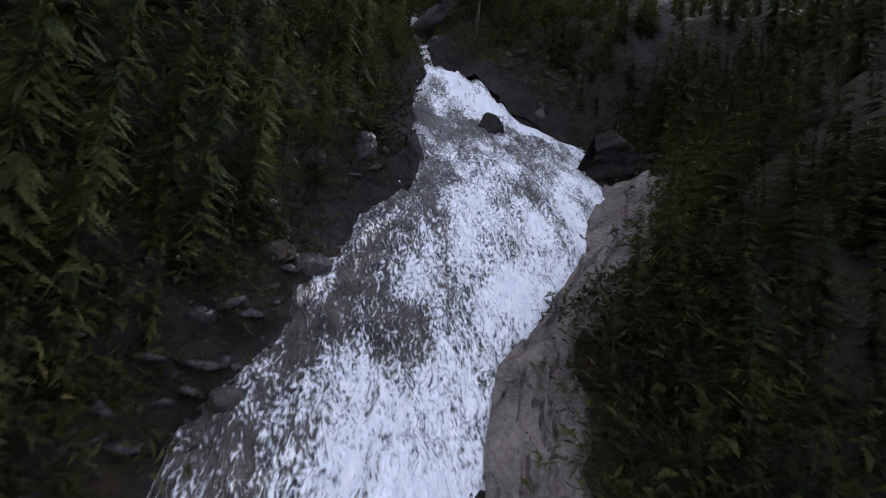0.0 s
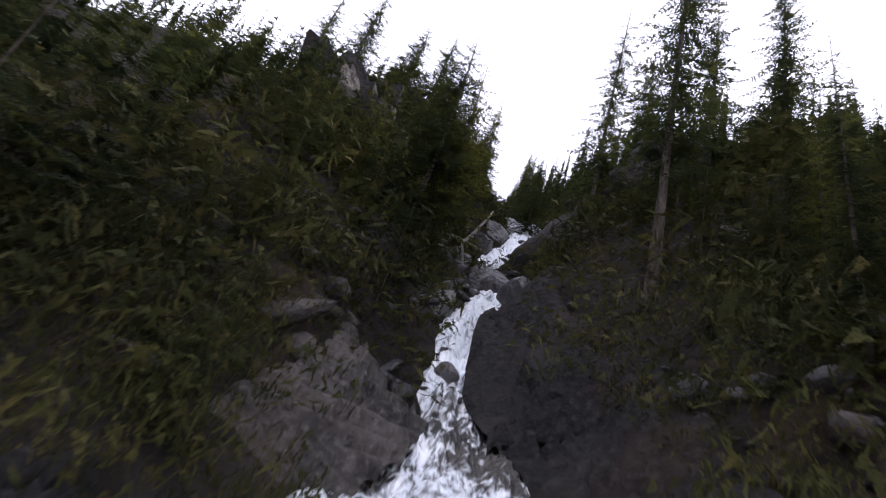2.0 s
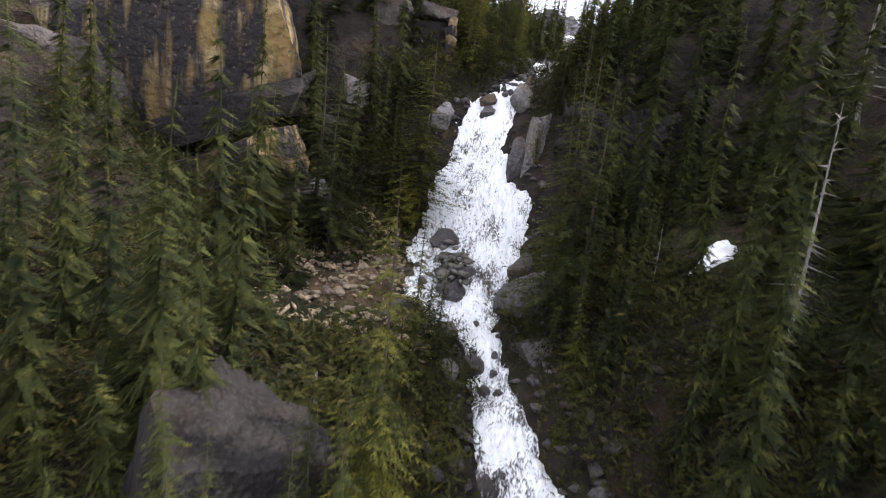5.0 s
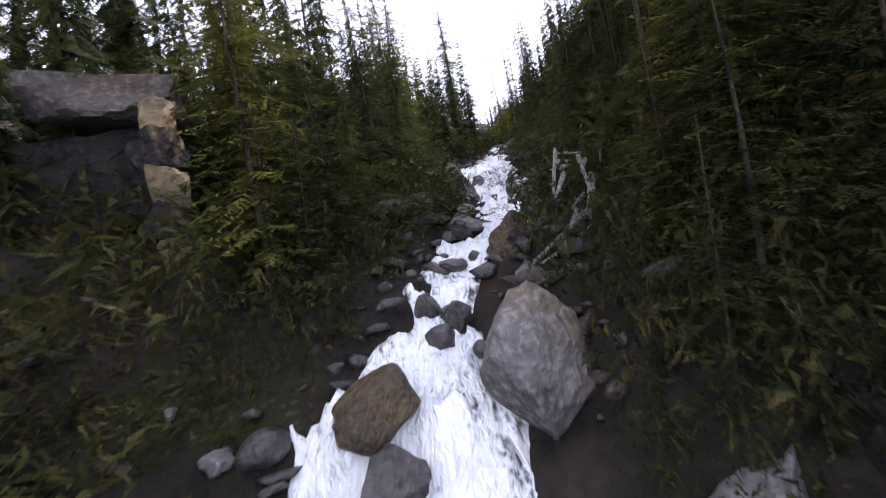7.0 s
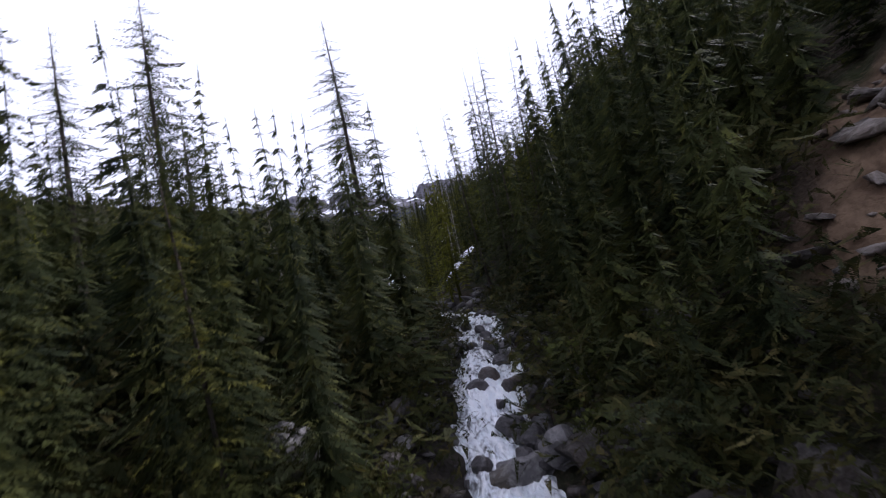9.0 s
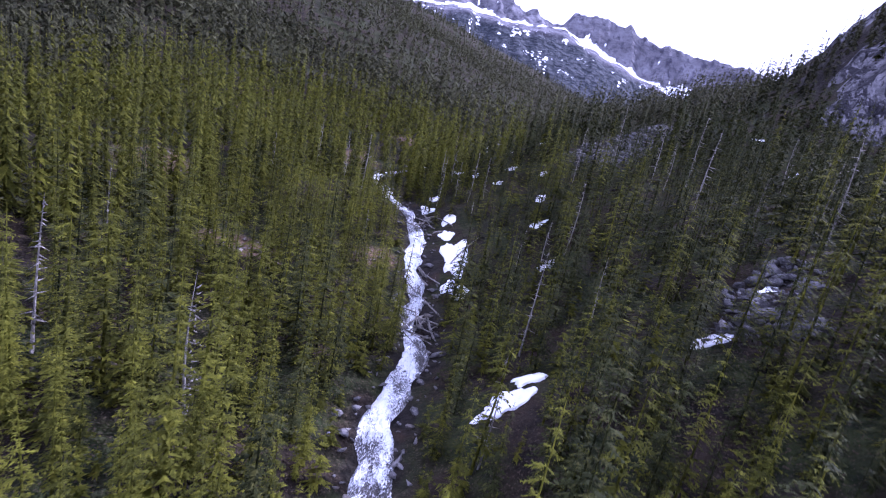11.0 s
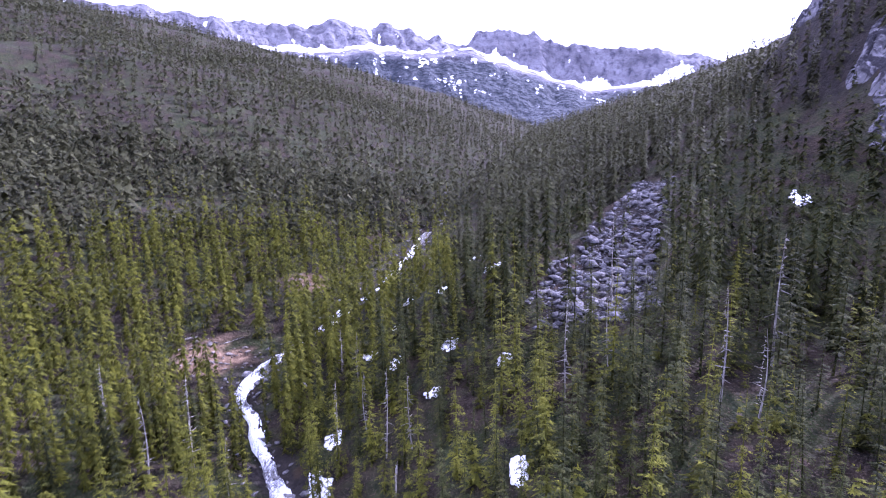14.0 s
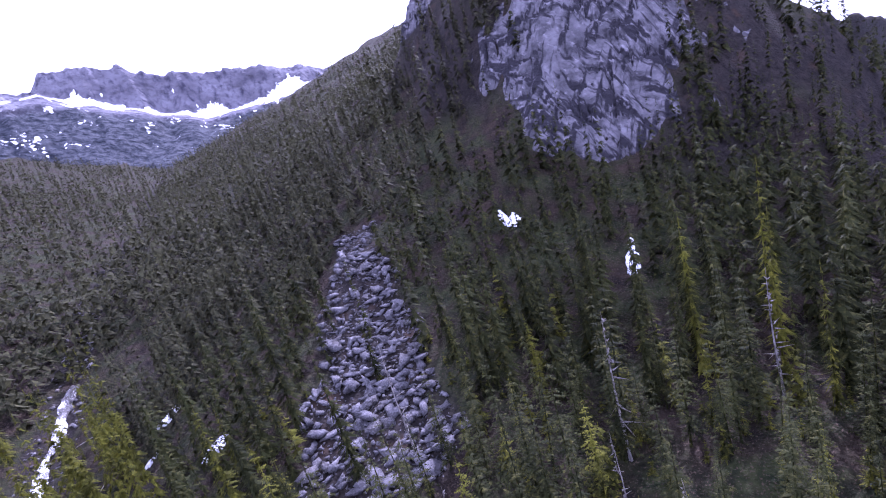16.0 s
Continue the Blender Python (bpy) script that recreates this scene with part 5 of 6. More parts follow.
# the black seam block is overhang shade given as dark rock
for cx, cy, cz, sx2, sy2, sz2, k, turn, mt, lab in ((-14.4, 97.6, 66.2, 18, 7, 11.5, 0, (6, -24, 16), CLIFF, "ochre and black streaked overhanging cliff block above the creek"),
                                                    (-8.6, 96.2, 58.4, 10, 6, 4.6, 1, (4, -22, 12), CLIFF, "tilted ochre ledge of rock below the overhang"),
                                                    (-10.5, 97.0, 62.2, 13, 5, 2.6, 3, (0, -25, 14), SHADE_BLACK_ROCK, "black block painted as the shade under the overhang"),
                                                    (-11.5, 95.4, 55.4, 9, 5, 3.4, 2, (0, -12, 8), MOSSY, "grey layered rock ledge at the cliff foot"),
                                                    (-20.5, 94.0, 60.5, 10, 7, 13, 4, (0, -10, 20), DARK_ROCK, "dark grey block of the cliff"),
                                                    (-4.9, 97.6, 56.0, 5, 4, 5, 0, (0, -16, 30), ROCK, "grey block of rock beside the rubble bank"),
                                                    (-5.7, 106.0, 60.2, 3.6, 2.6, 4.4, 1, (0, 2, 8), CLIFF, "ochre rock face under a grey ledge"),
                                                    (-5.5, 105.6, 62.9, 4.2, 3.0, 1.1, 2, (0, 4, 20), DARK_ROCK, "flat grey rock ledge over an ochre face"),
                                                    (-5.2, 105.7, 63.9, 3.2, 2.8, 1.0, 4, (0, -5, -10), DARK_ROCK, "flat grey rock ledge over an ochre face"),
                                                    (-4.1, 105.9, 65.6, 2.8, 2.4, 2.4, 3, (0, 6, 30), ROCK, "grey angular block on a rock ledge"),
                                                    (-9.2, 107.4, 64.0, 6.5, 4.5, 10, 0, (0, -4, 12), SHADE_BLACK_ROCK, "dark rock face under the trees"),
                                                    (-15.0, 106.6, 64.0, 6.5, 4.5, 11, 3, (0, -6, 24), CLIFF, "ochre streaked rock face under the trees"),
                                                    (-0.2, 112.4, 71.4, 5.2, 3.0, 4.0, 1, (0, 3, 10), SHADE_BLACK_ROCK, "dark rock wall behind an ochre pillar"),
                                                    (0.8, 112.0, 74.0, 4.0, 2.8, 1.4, 2, (0, 5, 15), DARK_ROCK, "grey overhanging slab on top of a cliff"),
                                                    (-3.8, 111.6, 73.4, 4.6, 3.4, 4.4, 4, (0, -7, 35), DARK_ROCK, "grey block on top of a cliff")):
    boulder("cliff_block", lab, (cx, cy, cz), (sx2, sy2, sz2), mt, 14 + k, turn, "cliff blocks")
boulder("boulder", "dark rock outcrop standing over the wooded slope", (3.6, 74.5, 50.2), (5.5, 5.5, 8.6), SHADE_BLACK_ROCK, 16, (0, 6, 50))
for k, wide in enumerate((1.0, 0.85, 0.95, 0.8, 0.9, 0.75)):
    boulder("cliff_block", "orange-brown block stacked in a rock pillar", (2.35 + 0.08 * math.sin(3 * k), 111.1, 69.0 + 0.8 * k), (wide * 1.15, wide * 1.2, 1.05), OCHRE if k % 2 else CLIFF, 14 + k % 5, (0, 4 * (-1) ** k, 40 * k), "blocks of a rock pillar")
cliff_wall("dark layered rock wall beside the stepped falls", (12.0, 103.0), (22, 100.4), 60.0, 66.6, -0.5, 71, SHADE_BLACK_ROCK, 0.36)
cliff_wall("dark mossy rock wall above the waterfall's foot", (18.6, 23.4), (30, 26.5), 5.5, 12.2, -2.0, 47, SHADE_BLACK_ROCK, 0.7)
# dark walls, with the shade under the trees painted into their black
cliff_wall("huge dark smooth rock wall beside the creek", (12.9, 67), (14.9, 55.5), 28.5, 39.0, -0.9, 61, SHADE_BLACK_ROCK, 0.5, 0.0, 0.5)
cliff_wall("dark rock wall beside the creek", (15.3, 56), (13.4, 45), 23.0, 33.6, -1.3, 67, SHADE_BLACK_ROCK, 0.5, 0.0, 0.5)

# bare wet rock beside the water
def bank_slab(label, k, mat, lift, layer=0.0):
    side, y0, y1, w = BANK_SLABS[k]
    D, Y = np.meshgrid(np.arange(-0.9, w * 1.5, 0.09), np.arange(y0 - 0.4, y1 + 0.4, 0.09))
    xl, xr = edges(Y)
    X = np.where(side > 0, xr + D, xl - D)
    S = bank_slab_fac(X, Y)
    base, slide = ground_height(X, Y), Y * 1.4
    warp = 0.6 * fbm(X / 2.5, Y / 2.5, 3, 130 + k)
    sheet = D / 1.3 + 0.2 * slide + warp
    stair = (sheet % 1.0) * 0.3
    joint = np.clip(0.1 - np.abs(fbm(D / 1.6 - slide / 5 + warp, slide / 3.2 + D / 4, 3, 140 + k)), 0, 1) * 4.0
    Z = base + lift * np.clip(S * 2.5, 0, 1) ** 0.5 + (stair - joint + 0.1 * fbm(X / 0.6, Y / 0.9, 3, 150 + k)) * np.clip(S * 6, 0, 1) - 0.9 * np.clip(-S * 4, 0, 1) - 0.1
    if layer:
        tier = Z / layer + 0.5 * fbm(X / 2, Y / 2, 2, 160 + k)
        Z = Z - layer * 0.75 * ((tier % 1.0) ** 2 - 0.4)
    i = np.arange(X.size).reshape(X.shape)
    quads = np.stack([i[:-1, :-1], i[:-1, 1:], i[1:, 1:], i[1:, :-1]], -1)
    if side < 0:
        quads = quads[..., ::-1]
    quads = quads[S[:-1, :-1] > -0.25]
    me = raw_mesh("rock_slab", np.stack([X, Y, Z], -1).reshape(-1, 3), [quads], mat, True)
    me.set_sharp_from_angle(angle=radians(38))
    return tagged(new("rock_slab", me), label, "rock")


bank_slab("brown and grey wet cracked rock slab beside the waterfall", 0, CRACKED, 0.5)
# dark wet slab, its shade also put into the black colour
bank_slab("dark wet rock slab beside the upper waterfall", 1, SHADE_BLACK_ROCK, 0.3)
bank_slab("smooth black wet rock wall beside the creek", 2, SHADE_BLACK_ROCK, 0.7)
bank_slab("brownish-grey layered rock ledge beside the creek", 3, DARK_ROCK, 0.4, 0.3)

# the granite dome and the rock peak over the valley
def dome_material():
    """Pale granite in leaning sheets; crack shade and dark stain streaks are put into the colour."""
    m, n, l, b = material("dome_granite", 0.85)
    p = coords(n, l)
    col = blend(n, l, noise_fac(n, l, 0.35, 7, p, 0.3, 0.7), (0.045, 0.044, 0.047), (0.155, 0.15, 0.157))
    for turn, size in ((35, (2.4, 0.22, 0.35)), (-28, (0.25, 2.2, 0.4)), (5, (1.9, 0.3, 0.2))):
        k = n.new("ShaderNodeMapping")
        k.inputs["Rotation"].default_value, k.inputs["Scale"].default_value = (radians(20), 0, radians(turn)), size
        l.new(p, k.inputs["Vector"])
        col = blend(n, l, noise_fac(n, l, 0.5, 7, k.outputs[0], 0.53, 0.6), col, (0.022, 0.021, 0.024))
    col = blend(n, l, noise_fac(n, l, 1.1, 7, coords(n, l, (1.6, 0.7, 0.7)), 0.58, 0.72), col, (0.185, 0.179, 0.187))
    l.new(col, b.inputs["Base Color"])
    bump(n, l, b, noise_fac(n, l, 1.2, 8, p, 0.2, 0.8), 0.9, 0.5)
    return m


DOME = dome_material()


def rock_slab(name, label, cx, cy, a, b, crack):
    """Bare rock lying over the slope: overlapping sheets, split by slanting joints."""
    X, Y = np.meshgrid(np.linspace(cx - 1.25 * a, cx + 1.25 * a, int(14 * a)), np.linspace(cy - 1.25 * b, cy + 1.25 * b, int(14 * b)))
    S = slab_fac(X, Y)
    up, along = ground_height(X, Y), (Y - cy) * 0.8 - (X - cx) * 0.6
    down = (X - cx) * 0.8 + (Y - cy) * 0.6
    warp = 1.1 * fbm(X / 4, Y / 4, 3, 83)
    sheet = along / 2.3 + 0.25 * down + warp
    stair = (sheet % 1.0) * 1.1 * (0.6 + 0.4 * value_noise(np.floor(sheet), down / 5, 86))
    joint = np.clip(0.13 - np.abs(fbm(along / 2.1 + down / 6 + warp * 0.4, down / 5.5 - along / 8, 3, 84)), 0, 1) * 12
    fine = 0.3 * fbm(along / 0.9, down / 1.8, 3, 85)
    Z = up + 2.4 * np.clip(S * 1.3, 0, 1) ** 0.6 + (stair - joint + fine) * np.clip(S * 5, 0, 1) - 1.6 * np.clip(-S * 4, 0, 1) - 0.4
    i = np.arange(X.size).reshape(X.shape)
    quads = np.stack([i[:-1, :-1], i[:-1, 1:], i[1:, 1:], i[1:, :-1]], -1)[(S[:-1, :-1] > -0.22)]
    return tagged(new(name, raw_mesh(name, np.stack([X, Y, Z], -1).reshape(-1, 3), [quads], DOME)), label, "rock")


rock_slab("granite_dome", "bare grey cracked granite dome above the forest", *SLABS[0])
rock_slab("rock_peak", "steep grey rock face of a wooded mountain shoulder", *SLABS[1])

# ---- rubble, talus and creek stones ----
def stones(name, x, y, r, mat, label, lift=0.3):
    z = ground_height(x, y) + r * lift
    q = tree_rng.normal(0, 1, (len(x), 3))
    Vs, Ts, off = [], [], 0
    for i in range(len(x)):
        V, T = SMALL_ROCKS[i % 8]
        a = tree_rng.uniform(0, 6.28)
        c, s = math.cos(a), math.sin(a)
        W = V * (r[i] * np.array([1.05, 0.8, 0.55]) * tree_rng.uniform(0.65, 1.4, 3))
        Vs.append(np.stack([W[:, 0] * c - W[:, 1] * s + x[i], W[:, 0] * s + W[:, 1] * c + y[i], W[:, 2] + W[:, 0] * 0.25 * q[i, 0] + z[i]], -1))
        Ts.append(T + off)
        off += len(V)
    return tagged(new(name, raw_mesh(name, np.concatenate(Vs), [np.concatenate(Ts)], mat)), label, "rocks", kind="stuff")


tx, ty = scatter(tree_rng, 30, 75, 172, 272, 0.42)
sel = talus_fac(tx, ty) > 0.4
stones("talus_stones", tx[sel], ty[sel], 0.13 + 0.75 * tree_rng.random(sel.sum()) ** 5, TALUS_ROCK, "grey broken stones of a talus slope between the trees")
tx, ty = scatter(tree_rng, -30, 50, 84, 280, 0.7)
sel = (bare_fac(tx, ty) > 0.3) & (tree_rng.random(len(tx)) < 0.7)
stones("slope_stones", tx[sel], ty[sel], 0.1 + 0.4 * tree_rng.random(sel.sum()) ** 2, BROWN_ROCK, "pale greyish-brown stones lying on bare soil")
tx, ty = scatter(tree_rng, -10, 40, 12, 160, 0.55)
xl, xr = edges(ty)
td = np.maximum(xl - tx, tx - xr)
sel = (bank_slab_fac(tx, ty) < 0.05) & (td > -0.15) & (td < 1.6 + 1.5 * fbm(tx / 5, ty / 5, 2, 44)) & (tree_rng.random(len(tx)) < 0.75)
stones("creek_stones", tx[sel], ty[sel], 0.1 + 0.42 * tree_rng.random(sel.sum()) ** 2.2, WET_ROCK, "dark wet stones along the creek edges")
tx, ty = scatter(tree_rng, -6, 28, 30, 150, 0.8)
xl, xr = edges(ty)
td = np.maximum(xl - tx, tx - xr)
sel = (bank_slab_fac(tx, ty) < 0.05) & (td > 0.8) & (td < 6) & (fbm(tx / 4, ty / 4, 3, 63) > 0.12) & (tree_rng.random(len(tx)) < 0.8)
stones("bank_rocks", tx[sel], ty[sel], 0.2 + 0.5 * tree_rng.random(sel.sum()) ** 1.8, DARK_ROCK, "dark broken rocks on the steep creek banks", 0.25)
tx, ty = scatter(tree_rng, -10, 60, 150, 345, 0.9)
xl, xr = edges(ty)
td = np.maximum(xl - tx, tx - xr)
sel = (td > -1.4) & (td < 1.6) & (tree_rng.random(len(tx)) < 0.62)
stones("upper_creek_stones", tx[sel], ty[sel], 0.15 + 0.45 * tree_rng.random(sel.sum()) ** 2, ROCK, "grey stones in and beside the upper creek")
tx, ty = tree_rng.uniform(-1.8, 7.5, 1500), tree_rng.uniform(84.5, 98.5, 1500)
xl, xr = edges(ty)
sel = tx < xl + 0.3
stones("rubble_bank", tx[sel], ty[sel], 0.07 + 0.26 * tree_rng.random(sel.sum()) ** 2.5, SUNLIT_RUBBLE, "tan and orange rubble stones on the creek bank", 0.5)
tx, ty = tree_rng.normal(7.0, 0.8, 70), tree_rng.normal(96.2, 0.9, 70)
stones("rubble_island", tx, ty, 0.2 + 0.35 * tree_rng.random(70), MOSSY, "mossy grey rubble piled on an island in the falls", 2.6)

# boulders along the creek, one by one
n_b = 0
for k in range(900):
    y = py_rng.uniform(14, 150)
    el, er = edges(y)
    left = py_rng.random() < 0.5
    x = el - py_rng.uniform(-0.3, 2.4) if left else er + py_rng.uniform(-0.3, 2.4)
    w = (0.4 + 1.1 * py_rng.random() ** 2) * (1.0 if y < 100 else 0.65)
    z = float(ground_height(x, y))
    if n_b >= 150 or bank_slab_fac(np.array([x]), np.array([y]))[0] > 0 or not clear_of_path([x], [y], [z + w], 1.6, 1.2)[0]:
        continue
    n_b += 1
    mt = py_rng.choice((WET_ROCK, WET_ROCK, ROCK, MOSSY) if y > 84 else (WET_ROCK, WET_ROCK, WET_ROCK, DARK_ROCK))
    boulder("boulder", {"wet_rock": "dark wet boulder at the creek edge", "granite": "grey granite boulder at the creek edge", "mossy_rock": "mossy grey boulder at the creek edge", "dark_rock": "dark brown boulder at the creek edge"}[mt.name],
            (x, y, z + 0.12 * w), (w, w * py_rng.uniform(0.7, 1.1), w * py_rng.uniform(0.6, 0.95)), mt, 7 + py_rng.randrange(7), (0, py_rng.uniform(-15, 15), py_rng.uniform(0, 360)), "boulders along the creek")
n_b = 0
for k in range(500):
    y = py_rng.uniform(52, 148)
    el, er = edges(y)
    x = py_rng.uniform(el + 0.2, er - 0.2)
    w = 0.35 + 0.5 * py_rng.random()
    if n_b >= 60 or er - el < 1.2 or abs(np.interp(y + 0.5, BED_Y, BED_Z) - np.interp(y - 0.5, BED_Y, BED_Z)) > 0.75:
        continue
    n_b += 1
    boulder("boulder", "wet dark boulder standing in white water", (x, y, float(bed(y)) + 0.1), (w, w * 0.9, w * 0.9), WET_ROCK, 7 + py_rng.randrange(7), (0, 0, py_rng.uniform(0, 360)), "boulders in the creek")


# ---- dead wood ----
def log_arrays(length, r, rng, sides=7):
    V, T = [], []
    rings = 6
    b1, b2 = rng.uniform(-0.04, 0.04) * length, rng.uniform(-0.04, 0.04) * length
    for k in range(rings):
        f = k / (rings - 1)
        for j in range(sides):
            a = 2 * math.pi * j / sides
            rad = r * (1 - 0.45 * f) * rng.uniform(0.85, 1.12)
            V.append((rad * math.cos(a) + b1 * math.sin(3 * f), rad * math.sin(a) + b2 * math.sin(3 * f), f * length + (rng.uniform(-1, 1) * r * 1.4 if k in (0, rings - 1) else 0)))
    for k in range(rings - 1):
        for j in range(sides):
            a, b = k * sides + j, k * sides + (j + 1) % sides
            T += [(a, b, b + sides), (a, b + sides, a + sides)]
    for base in (0, (rings - 1) * sides):
        V.append(tuple(np.mean(V[base:base + sides], 0)))
        T += [(base + j, base + (j + 1) % sides, len(V) - 1) for j in range(sides)]
    for k in range(rng.randrange(2, 7)):
        f, a, L = rng.uniform(0.15, 0.95), rng.uniform(0, 6.28), rng.uniform(0.2, 0.9) * min(1.0, length * 0.25)
        b, c, s, z = len(V), math.cos(a), math.sin(a), f * length
        V += [(-s * 0.03, c * 0.03, z), (s * 0.03, -c * 0.03, z), (0, 0, z + 0.06), (c * L, s * L, z + L * rng.uniform(-0.2, 0.8))]
        T += [(b, b + 1, b + 3), (b + 1, b + 2, b + 3), (b + 2, b, b + 3)]
    return np.array(V, np.float32), np.array(T, np.int32)


def log(p, q, r, label, mat=DEAD, group=""):
    p, q = Vector(p), Vector(q)
    ob = new("fallen_log", raw_mesh("fallen_log", *(lambda a: (a[0], [a[1]]))(log_arrays((q - p).length, r, py_rng)), mat, True))
    ob.matrix_world = Matrix.Translation(p) @ (q - p).to_track_quat("Z", "Y").to_matrix().to_4x4()
    return tagged(ob, label, "log", group)


log((10.25, 51.4, 26.4), (9.5, 50.9, 29.2), 0.11, "pale bleached log leaning upright beside the creek")
log((8.6, 50.7, 29.3), (10.6, 50.9, 29.0), 0.07, "grey log lying across the creek rocks")
log((9.6, 50.6, 29.1), (10.4, 50.3, 30.7), 0.08, "thin broken log sticking up over the creek")
log((8.9, 60.6, 33.0), (9.7, 62.3, 36.4), 0.16, "grey log leaning on the creek rocks")
log((9.0, 56.4, 30.4), (12.4, 55.0, 29.6), 0.1, "thin grey log across the creek")
log((10.1, 52.6, 26.9), (9.9, 57.0, 30.2), 0.18, "dark weathered log beside the creek", BARK)
log((2.0, 94.2, 54.0), (4.2, 90.8, 51.6), 0.15, "dark fallen log on the rubble bank", BARK)
log((0.6, 92.6, 53.4), (4.0, 92.6, 52.2), 0.12, "grey fallen log on the rubble bank")
log((9.0, 126.0, 72.4), (10.0, 125.4, 72.4), 0.09, "weathered log end in the white water")
for x0, y0, z0, x1, y1, z1, rad in ((11.11, 109.60, 70.45, 10.83, 109.25, 69.57, 0.062), (11.61, 109.80, 70.26, 11.59, 109.30, 69.34, 0.064), (11.87, 110.00, 69.82, 11.56, 109.65, 68.99, 0.115), (11.12, 109.60, 70.23, 10.96, 109.10, 70.13, 0.058),
                                    (11.20, 109.80, 70.11, 11.29, 109.45, 70.07, 0.071), (11.65, 110.00, 69.53, 11.21, 109.50, 69.21, 0.034), (11.33, 109.60, 69.19, 11.04, 109.25, 68.82, 0.063), (11.24, 109.80, 68.97, 11.36, 109.30, 69.13, 0.027),
                                    (12.11, 110.00, 70.13, 12.04, 109.65, 70.33, 0.023), (11.19, 109.60, 69.95, 10.81, 109.10, 69.46, 0.069), (11.22, 109.80, 70.42, 11.55, 109.45, 70.31, 0.030), (11.78, 110.00, 70.20, 11.54, 109.50, 69.89, 0.073),
                                    (11.77, 109.60, 69.70, 11.56, 109.25, 69.38, 0.054), (11.45, 109.80, 70.20, 11.19, 109.30, 70.15, 0.042), (11.9, 110.5, 69.2, 10.3, 110.2, 68.2, 0.1), (12.1, 110.2, 69.0, 10.5, 110.0, 68.2, 0.08),
                                    (11.7, 109.7, 68.3, 10.6, 109.7, 67.8, 0.08), (12.0, 109.9, 68.8, 10.9, 110.3, 68.1, 0.07)):
    log((x0, y0, z0), (x1, y1, z1), rad * 0.8, "bleached grey driftwood log in a jam", DEAD, "log jam beside the creek")
for jx, jy, jn in ((16.4, 196.0, 16), (13.6, 221.5, 14), (14.6, 207.0, 8)):
    for k in range(jn):
        x, y, a, L = jx + py_rng.gauss(0, 0.9), jy + py_rng.gauss(0, 1.8), py_rng.gauss(1.9, 0.7), py_rng.uniform(1.5, 4.0)
        dx, dy = L / 2 * math.cos(a), L / 2 * math.sin(a)
        z = max(float(bed(y)), float(ground_height(x, y))) + 0.25 + 0.05 * k
        log((x - dx, y - dy, z - 0.1), (x + dx, y + dy, z + py_rng.uniform(-0.1, 0.5)), py_rng.uniform(0.06, 0.13), "pale bleached driftwood log in a jam", DEAD, "log jams on the upper creek")
for k in range(40):
    y = py_rng.uniform(40, 300)
    el, er = edges(y)
    x = el - py_rng.uniform(1, 12) if k % 2 else er + py_rng.uniform(1, 12)
    a, L = py_rng.uniform(0, 6.28), py_rng.uniform(2, 5)
    x2, y2 = x + L * math.cos(a), y + L * math.sin(a)
    e2l, e2r = edges(y2)
    if 98 < y < 128:
        continue
    if e2l - 0.3 < x2 < e2r + 0.3:
        continue
    p, q = (x, y, float(ground_height(x, y)) + 0.15), (x2, y2, float(ground_height(x2, y2)) + 0.35)
    if clear_of_path([x, x2], [y, y2], [p[2] + 1, q[2] + 1], 1.6, 1.0).all():
        log(p, q, py_rng.uniform(0.07, 0.14), "grey fallen dead tree trunk on the slope", DEAD, "fallen trunks")


# ---- old snow between the trees ----
def snow_patch(cx, cy, a, b, turn, seed):
    ang, rad = np.linspace(0, 2 * np.pi, 48, endpoint=False), np.array([0.0, 0.3, 0.55, 0.75, 0.88, 0.96, 1.0])
    A, R = np.meshgrid(ang, rad)
    wob = 0.95 + 0.36 * fbm(np.cos(A) * 1.8 + seed, np.sin(A) * 1.8 + seed, 4, seed)
    u, v = a * R * wob * np.cos(A), b * R * wob * np.sin(A)
    c, s = math.cos(radians(turn)), math.sin(radians(turn))
    X, Y = cx + u * c - v * s, cy + u * s + v * c
    Z = ground_height(X, Y) + np.interp(R, [0, 0.88, 0.96, 1.0], [0.2, 0.17, 0.08, -0.15])
    i = np.arange(A.size).reshape(A.shape)
    j = np.roll(i, -1, 1)
    quads = np.stack([i[:-1], j[:-1], j[1:], i[1:]], -1).reshape(-1, 4)
    return tagged(new("snow_patch", raw_mesh("snow_patch", np.stack([X, Y, Z], -1).reshape(-1, 3), [quads], SNOW, True)), "patch of old white snow between the trees", "snow", "snow patches")


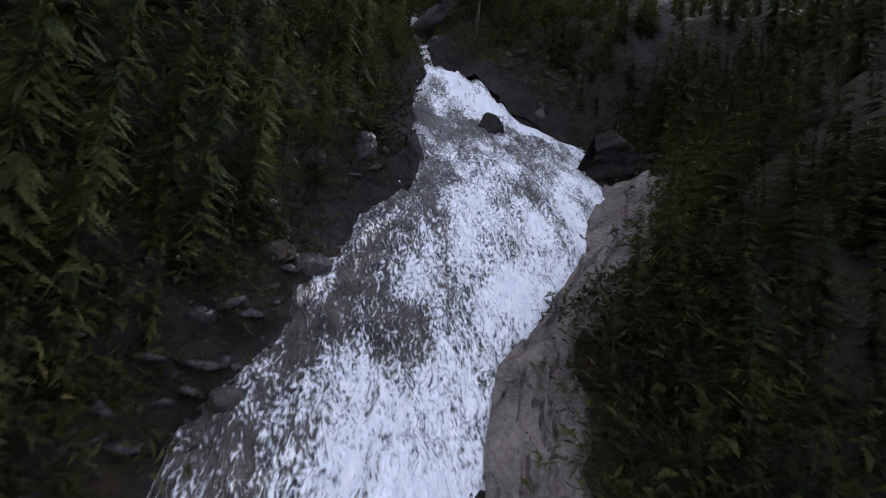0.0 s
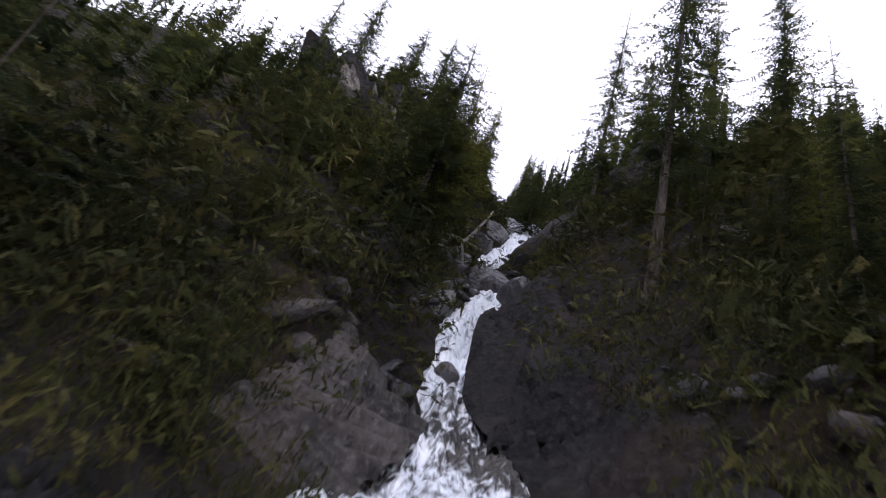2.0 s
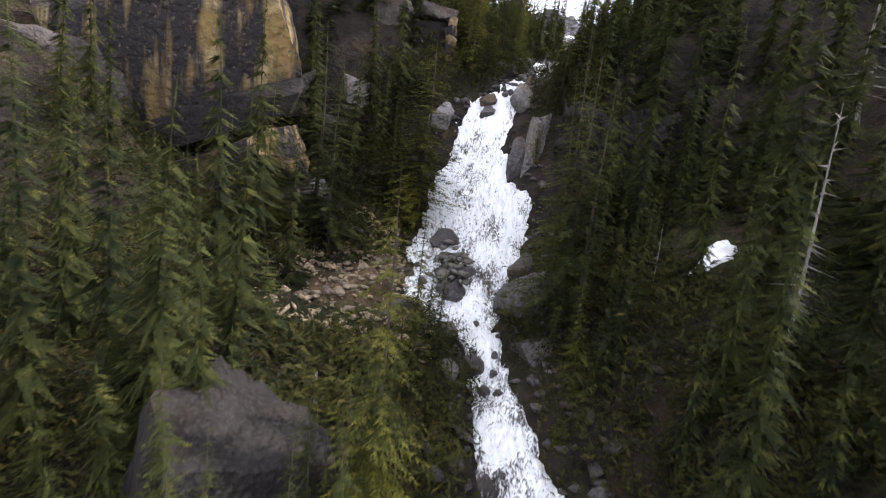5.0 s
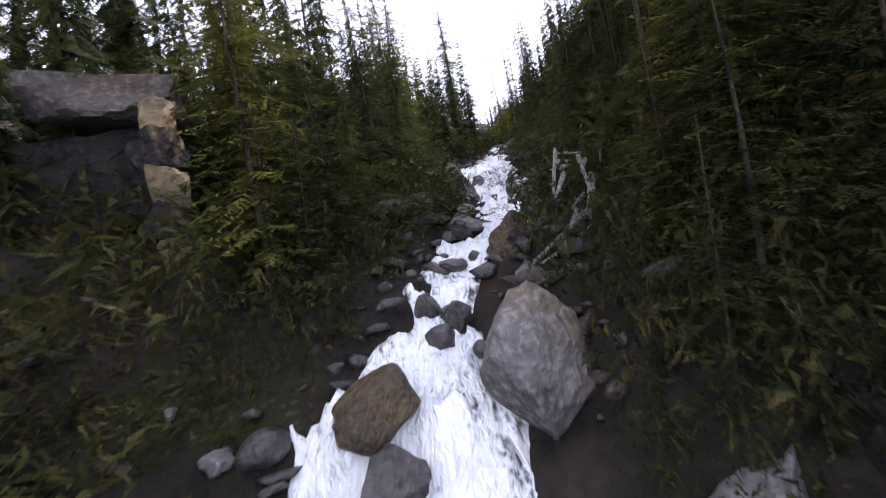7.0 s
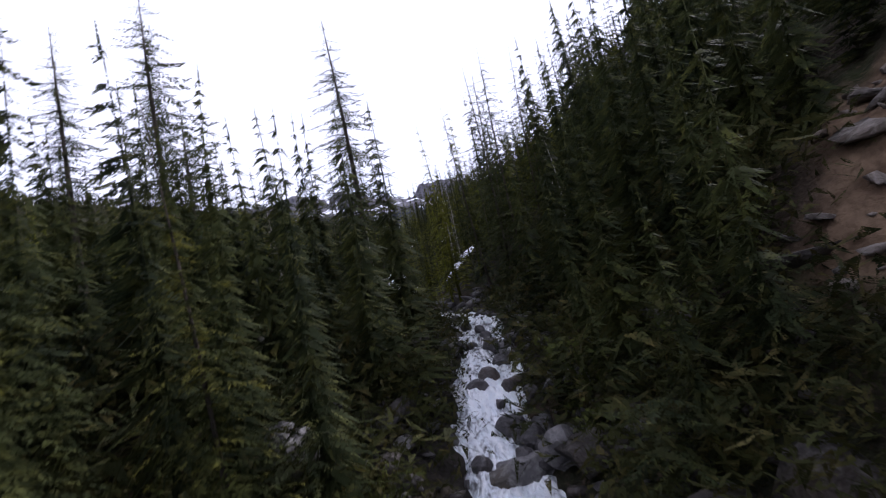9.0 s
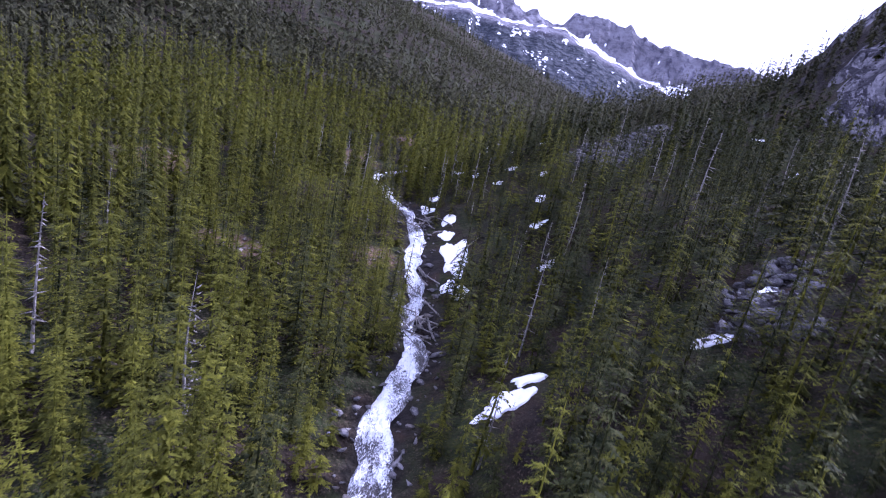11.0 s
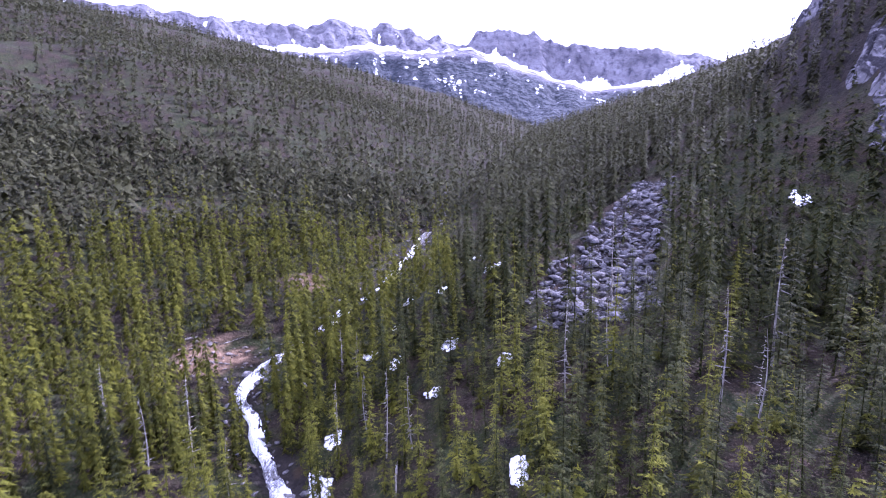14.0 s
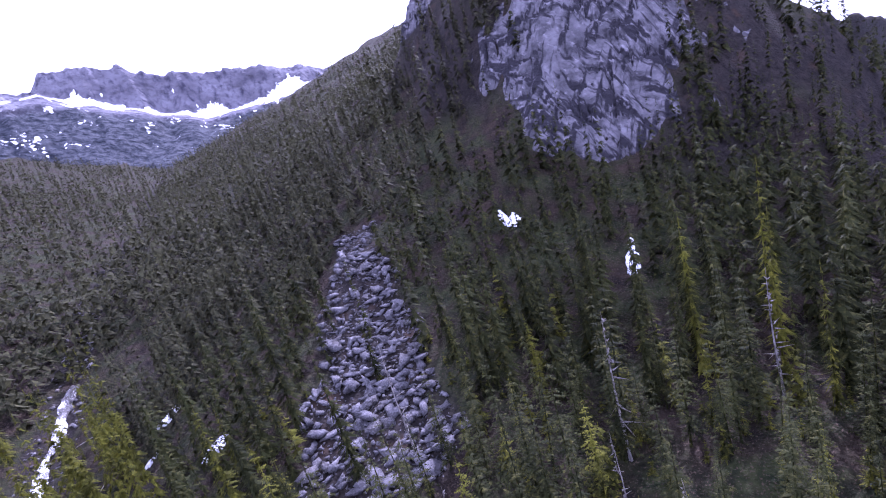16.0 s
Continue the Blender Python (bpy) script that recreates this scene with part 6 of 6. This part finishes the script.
for k, (cx, cy, a, b, turn) in enumerate(((18.7, 211.5, 1.7, 4.6, 6), (17.4, 218.5, 1.0, 1.6, 20), (17.2, 223.0, 0.9, 1.3, 0), (13.6, 228.0, 1.2, 1.9, 30), (14.2, 233.6, 1.0, 1.1, 0), (19.9, 203.0, 0.8, 1.8, 10),
                                          (18.6, 205.2, 0.9, 1.2, 0), (28.8, 202.3, 1.2, 1.3, 0), (28.3, 211.1, 1.0, 0.9, 0), (29.1, 218.7, 0.9, 1.3, 0), (26.5, 238.2, 1.0, 1.2, 0), (17.6, 244.2, 0.9, 1.1, 0),
                                          (22.8, 260.3, 1.2, 1.4, 0), (33.8, 249.9, 1.2, 1.0, 0), (30.4, 263.3, 1.1, 1.2, 0), (34.1, 270.1, 1.3, 1.6, 20), (69.7, 229.3, 2.8, 0.7, 25), (69.5, 243.4, 1.0, 1.6, 0),
                                          (22.8, 178.2, 1.6, 1.0, 10), (24.4, 180.2, 1.2, 0.8, 0), (34.5, 177.8, 1.0, 0.9, 0), (40.2, 182.8, 1.0, 0.9, 0), (20.5, 240.5, 0.8, 0.9, 0), (24.0, 232.0, 0.8, 0.7, 0),
                                          (21.2, 90.0, 1.2, 0.8, 30), (20.4, 89.4, 0.5, 0.5, 0), (21.0, 250.0, 0.7, 0.8, 0), (27.0, 252.0, 0.8, 0.7, 0), (31.0, 232.0, 0.7, 0.8, 0))):
    snow_patch(cx, cy, a, b, turn, k + 3)


# ---- low plants ----
def bush_arrays(rng, leaves=70, size=1.0):
    """A low ragged bush of small leaves and twigs, about one metre high."""
    V, T = [], []
    for k in range(leaves):
        a, rad, h = rng.uniform(0, 6.28), 0.75 * rng.random() ** 0.5, rng.random()
        x, y, z = math.cos(a) * rad, math.sin(a) * rad, h * (1 - 0.5 * rad)
        b, g = rng.uniform(0, 6.28), size * rng.uniform(0.07, 0.15)
        u = (math.cos(b) * g, math.sin(b) * g, rng.uniform(-0.12, 0.12))
        w = (-math.sin(b) * g * 0.45, math.cos(b) * g * 0.45, rng.uniform(-0.08, 0.08))
        n0 = len(V)
        V += [(x - u[0], y - u[1], z - u[2]), (x + w[0], y + w[1], z + w[2]), (x + u[0], y + u[1], z + u[2] - 0.06)]
        T.append((n0, n0 + 1, n0 + 2))
    return np.array(V, np.float32), np.array(T, np.int32)


BUSHES, LEAFY = [bush_arrays(py_rng) for k in range(8)], [bush_arrays(py_rng, 210, 0.48) for k in range(6)]
gx, gy, gz, gd = bank_sites(tree_rng, 0.62, 0.35, 8, 2, 152, False)
gh = (0.7 + 1.1 * tree_rng.random(len(gx)) ** 1.5) * (0.85 + 0.06 * gd)
wx, wy, wz, wd = bank_sites(tree_rng, 0.9, 9, 26, 66, 97, False)
wk = wx < 4
gx, gy, gz, gh = np.concatenate([gx, wx[wk]]), np.concatenate([gy, wy[wk]]), np.concatenate([gz, wz[wk]]), np.concatenate([gh, 0.8 + 1.0 * tree_rng.random(wk.sum())])
sel = clear_of_path(gx, gy, gz + gh, 1.3, 0.9)
UNDER = foliage_material("undergrowth", (0.014, 0.018, 0.008), (0.05, 0.052, 0.016), (0.09, 0.072, 0.024), 0.3, (24.0, 0.42))
bushes = np.stack([gx, gy, gz, gh], -1)[sel]
by_path = np.min(np.linalg.norm(bushes[:, None, :3] - EYES_FINE[None, ::4], axis=2), 1) < 7.0
joined("undergrowth", bushes[~by_path], BUSHES, UNDER, tree_rng, "low brownish-green bushes covering the creek banks", 1.25)
joined("undergrowth", bushes[by_path], LEAFY, UNDER, tree_rng, "small-leaved brownish-green bushes beside the creek", 1.25)

# ---- trees that stand out ----
def lone_tree(x, y, top, k, wide=1.25):
    root, hh = TEMPLATES[k]
    z = float(ground_height(x, y)) - 0.2
    s = (top - z) / hh / root.scale[0]
    copy_thing(root, Matrix.Translation((x, y, z)) @ pose(0, 0, 0, 0, 0, 67 * x) @ Matrix.Diagonal((s * wide, s * wide, s, 1)))


for tx, ty, top, k in ((-0.6, 92.8, 66.0, 0), (13.8, 90.5, 67.4, 0), (3.2, 100.5, 69.3, 2), (-2.6, 94.4, 68.6, 0), (-4.6, 92.4, 65.0, 2), (-7.2, 92.0, 63.0, 0), (14.7, 42.3, 43.0, 1), (14.2, 48.6, 44.0, 1), (7.6, 46.8, 37.0, 0), (7.0, 47.4, 36.0, 0), (8.3, 47.6, 36.4, 2), (-0.8, 55.3, 48.9, 1), (2.2, 57.0, 48.4, 0), (4.4, 57.0, 48.2, 0), (5.6, 58.6, 46.6, 1), (-3.9, 56.0, 48.8, 3), (7.0, 60.5, 45.4, 0), (8.6, 69.0, 49.0, 0), (13.6, 72.0, 52.0, 0), (17.8, 47.0, 44.0, 0), (16.6, 51.5, 45.0, 1), (19.0, 44.0, 42.5, 0),
                       (12.7, 106.2, 72.4, 0), (13.4, 107.8, 73.6, 0), (12.5, 108.0, 72.2, 2), (14.6, 105.6, 73.0, 1), (14.8, 108.4, 75.0, 0), (12.0, 147.0, 93.6, 1), (6.0, 140.2, 91.0, 0), (5.8, 143.8, 88.8, 0), (0.3, 146.3, 94.2, 1)):
    lone_tree(tx, ty, top, k, 1.5 if tx < 9 and ty < 50 else 1.1 if ty < 50 else 1.7)
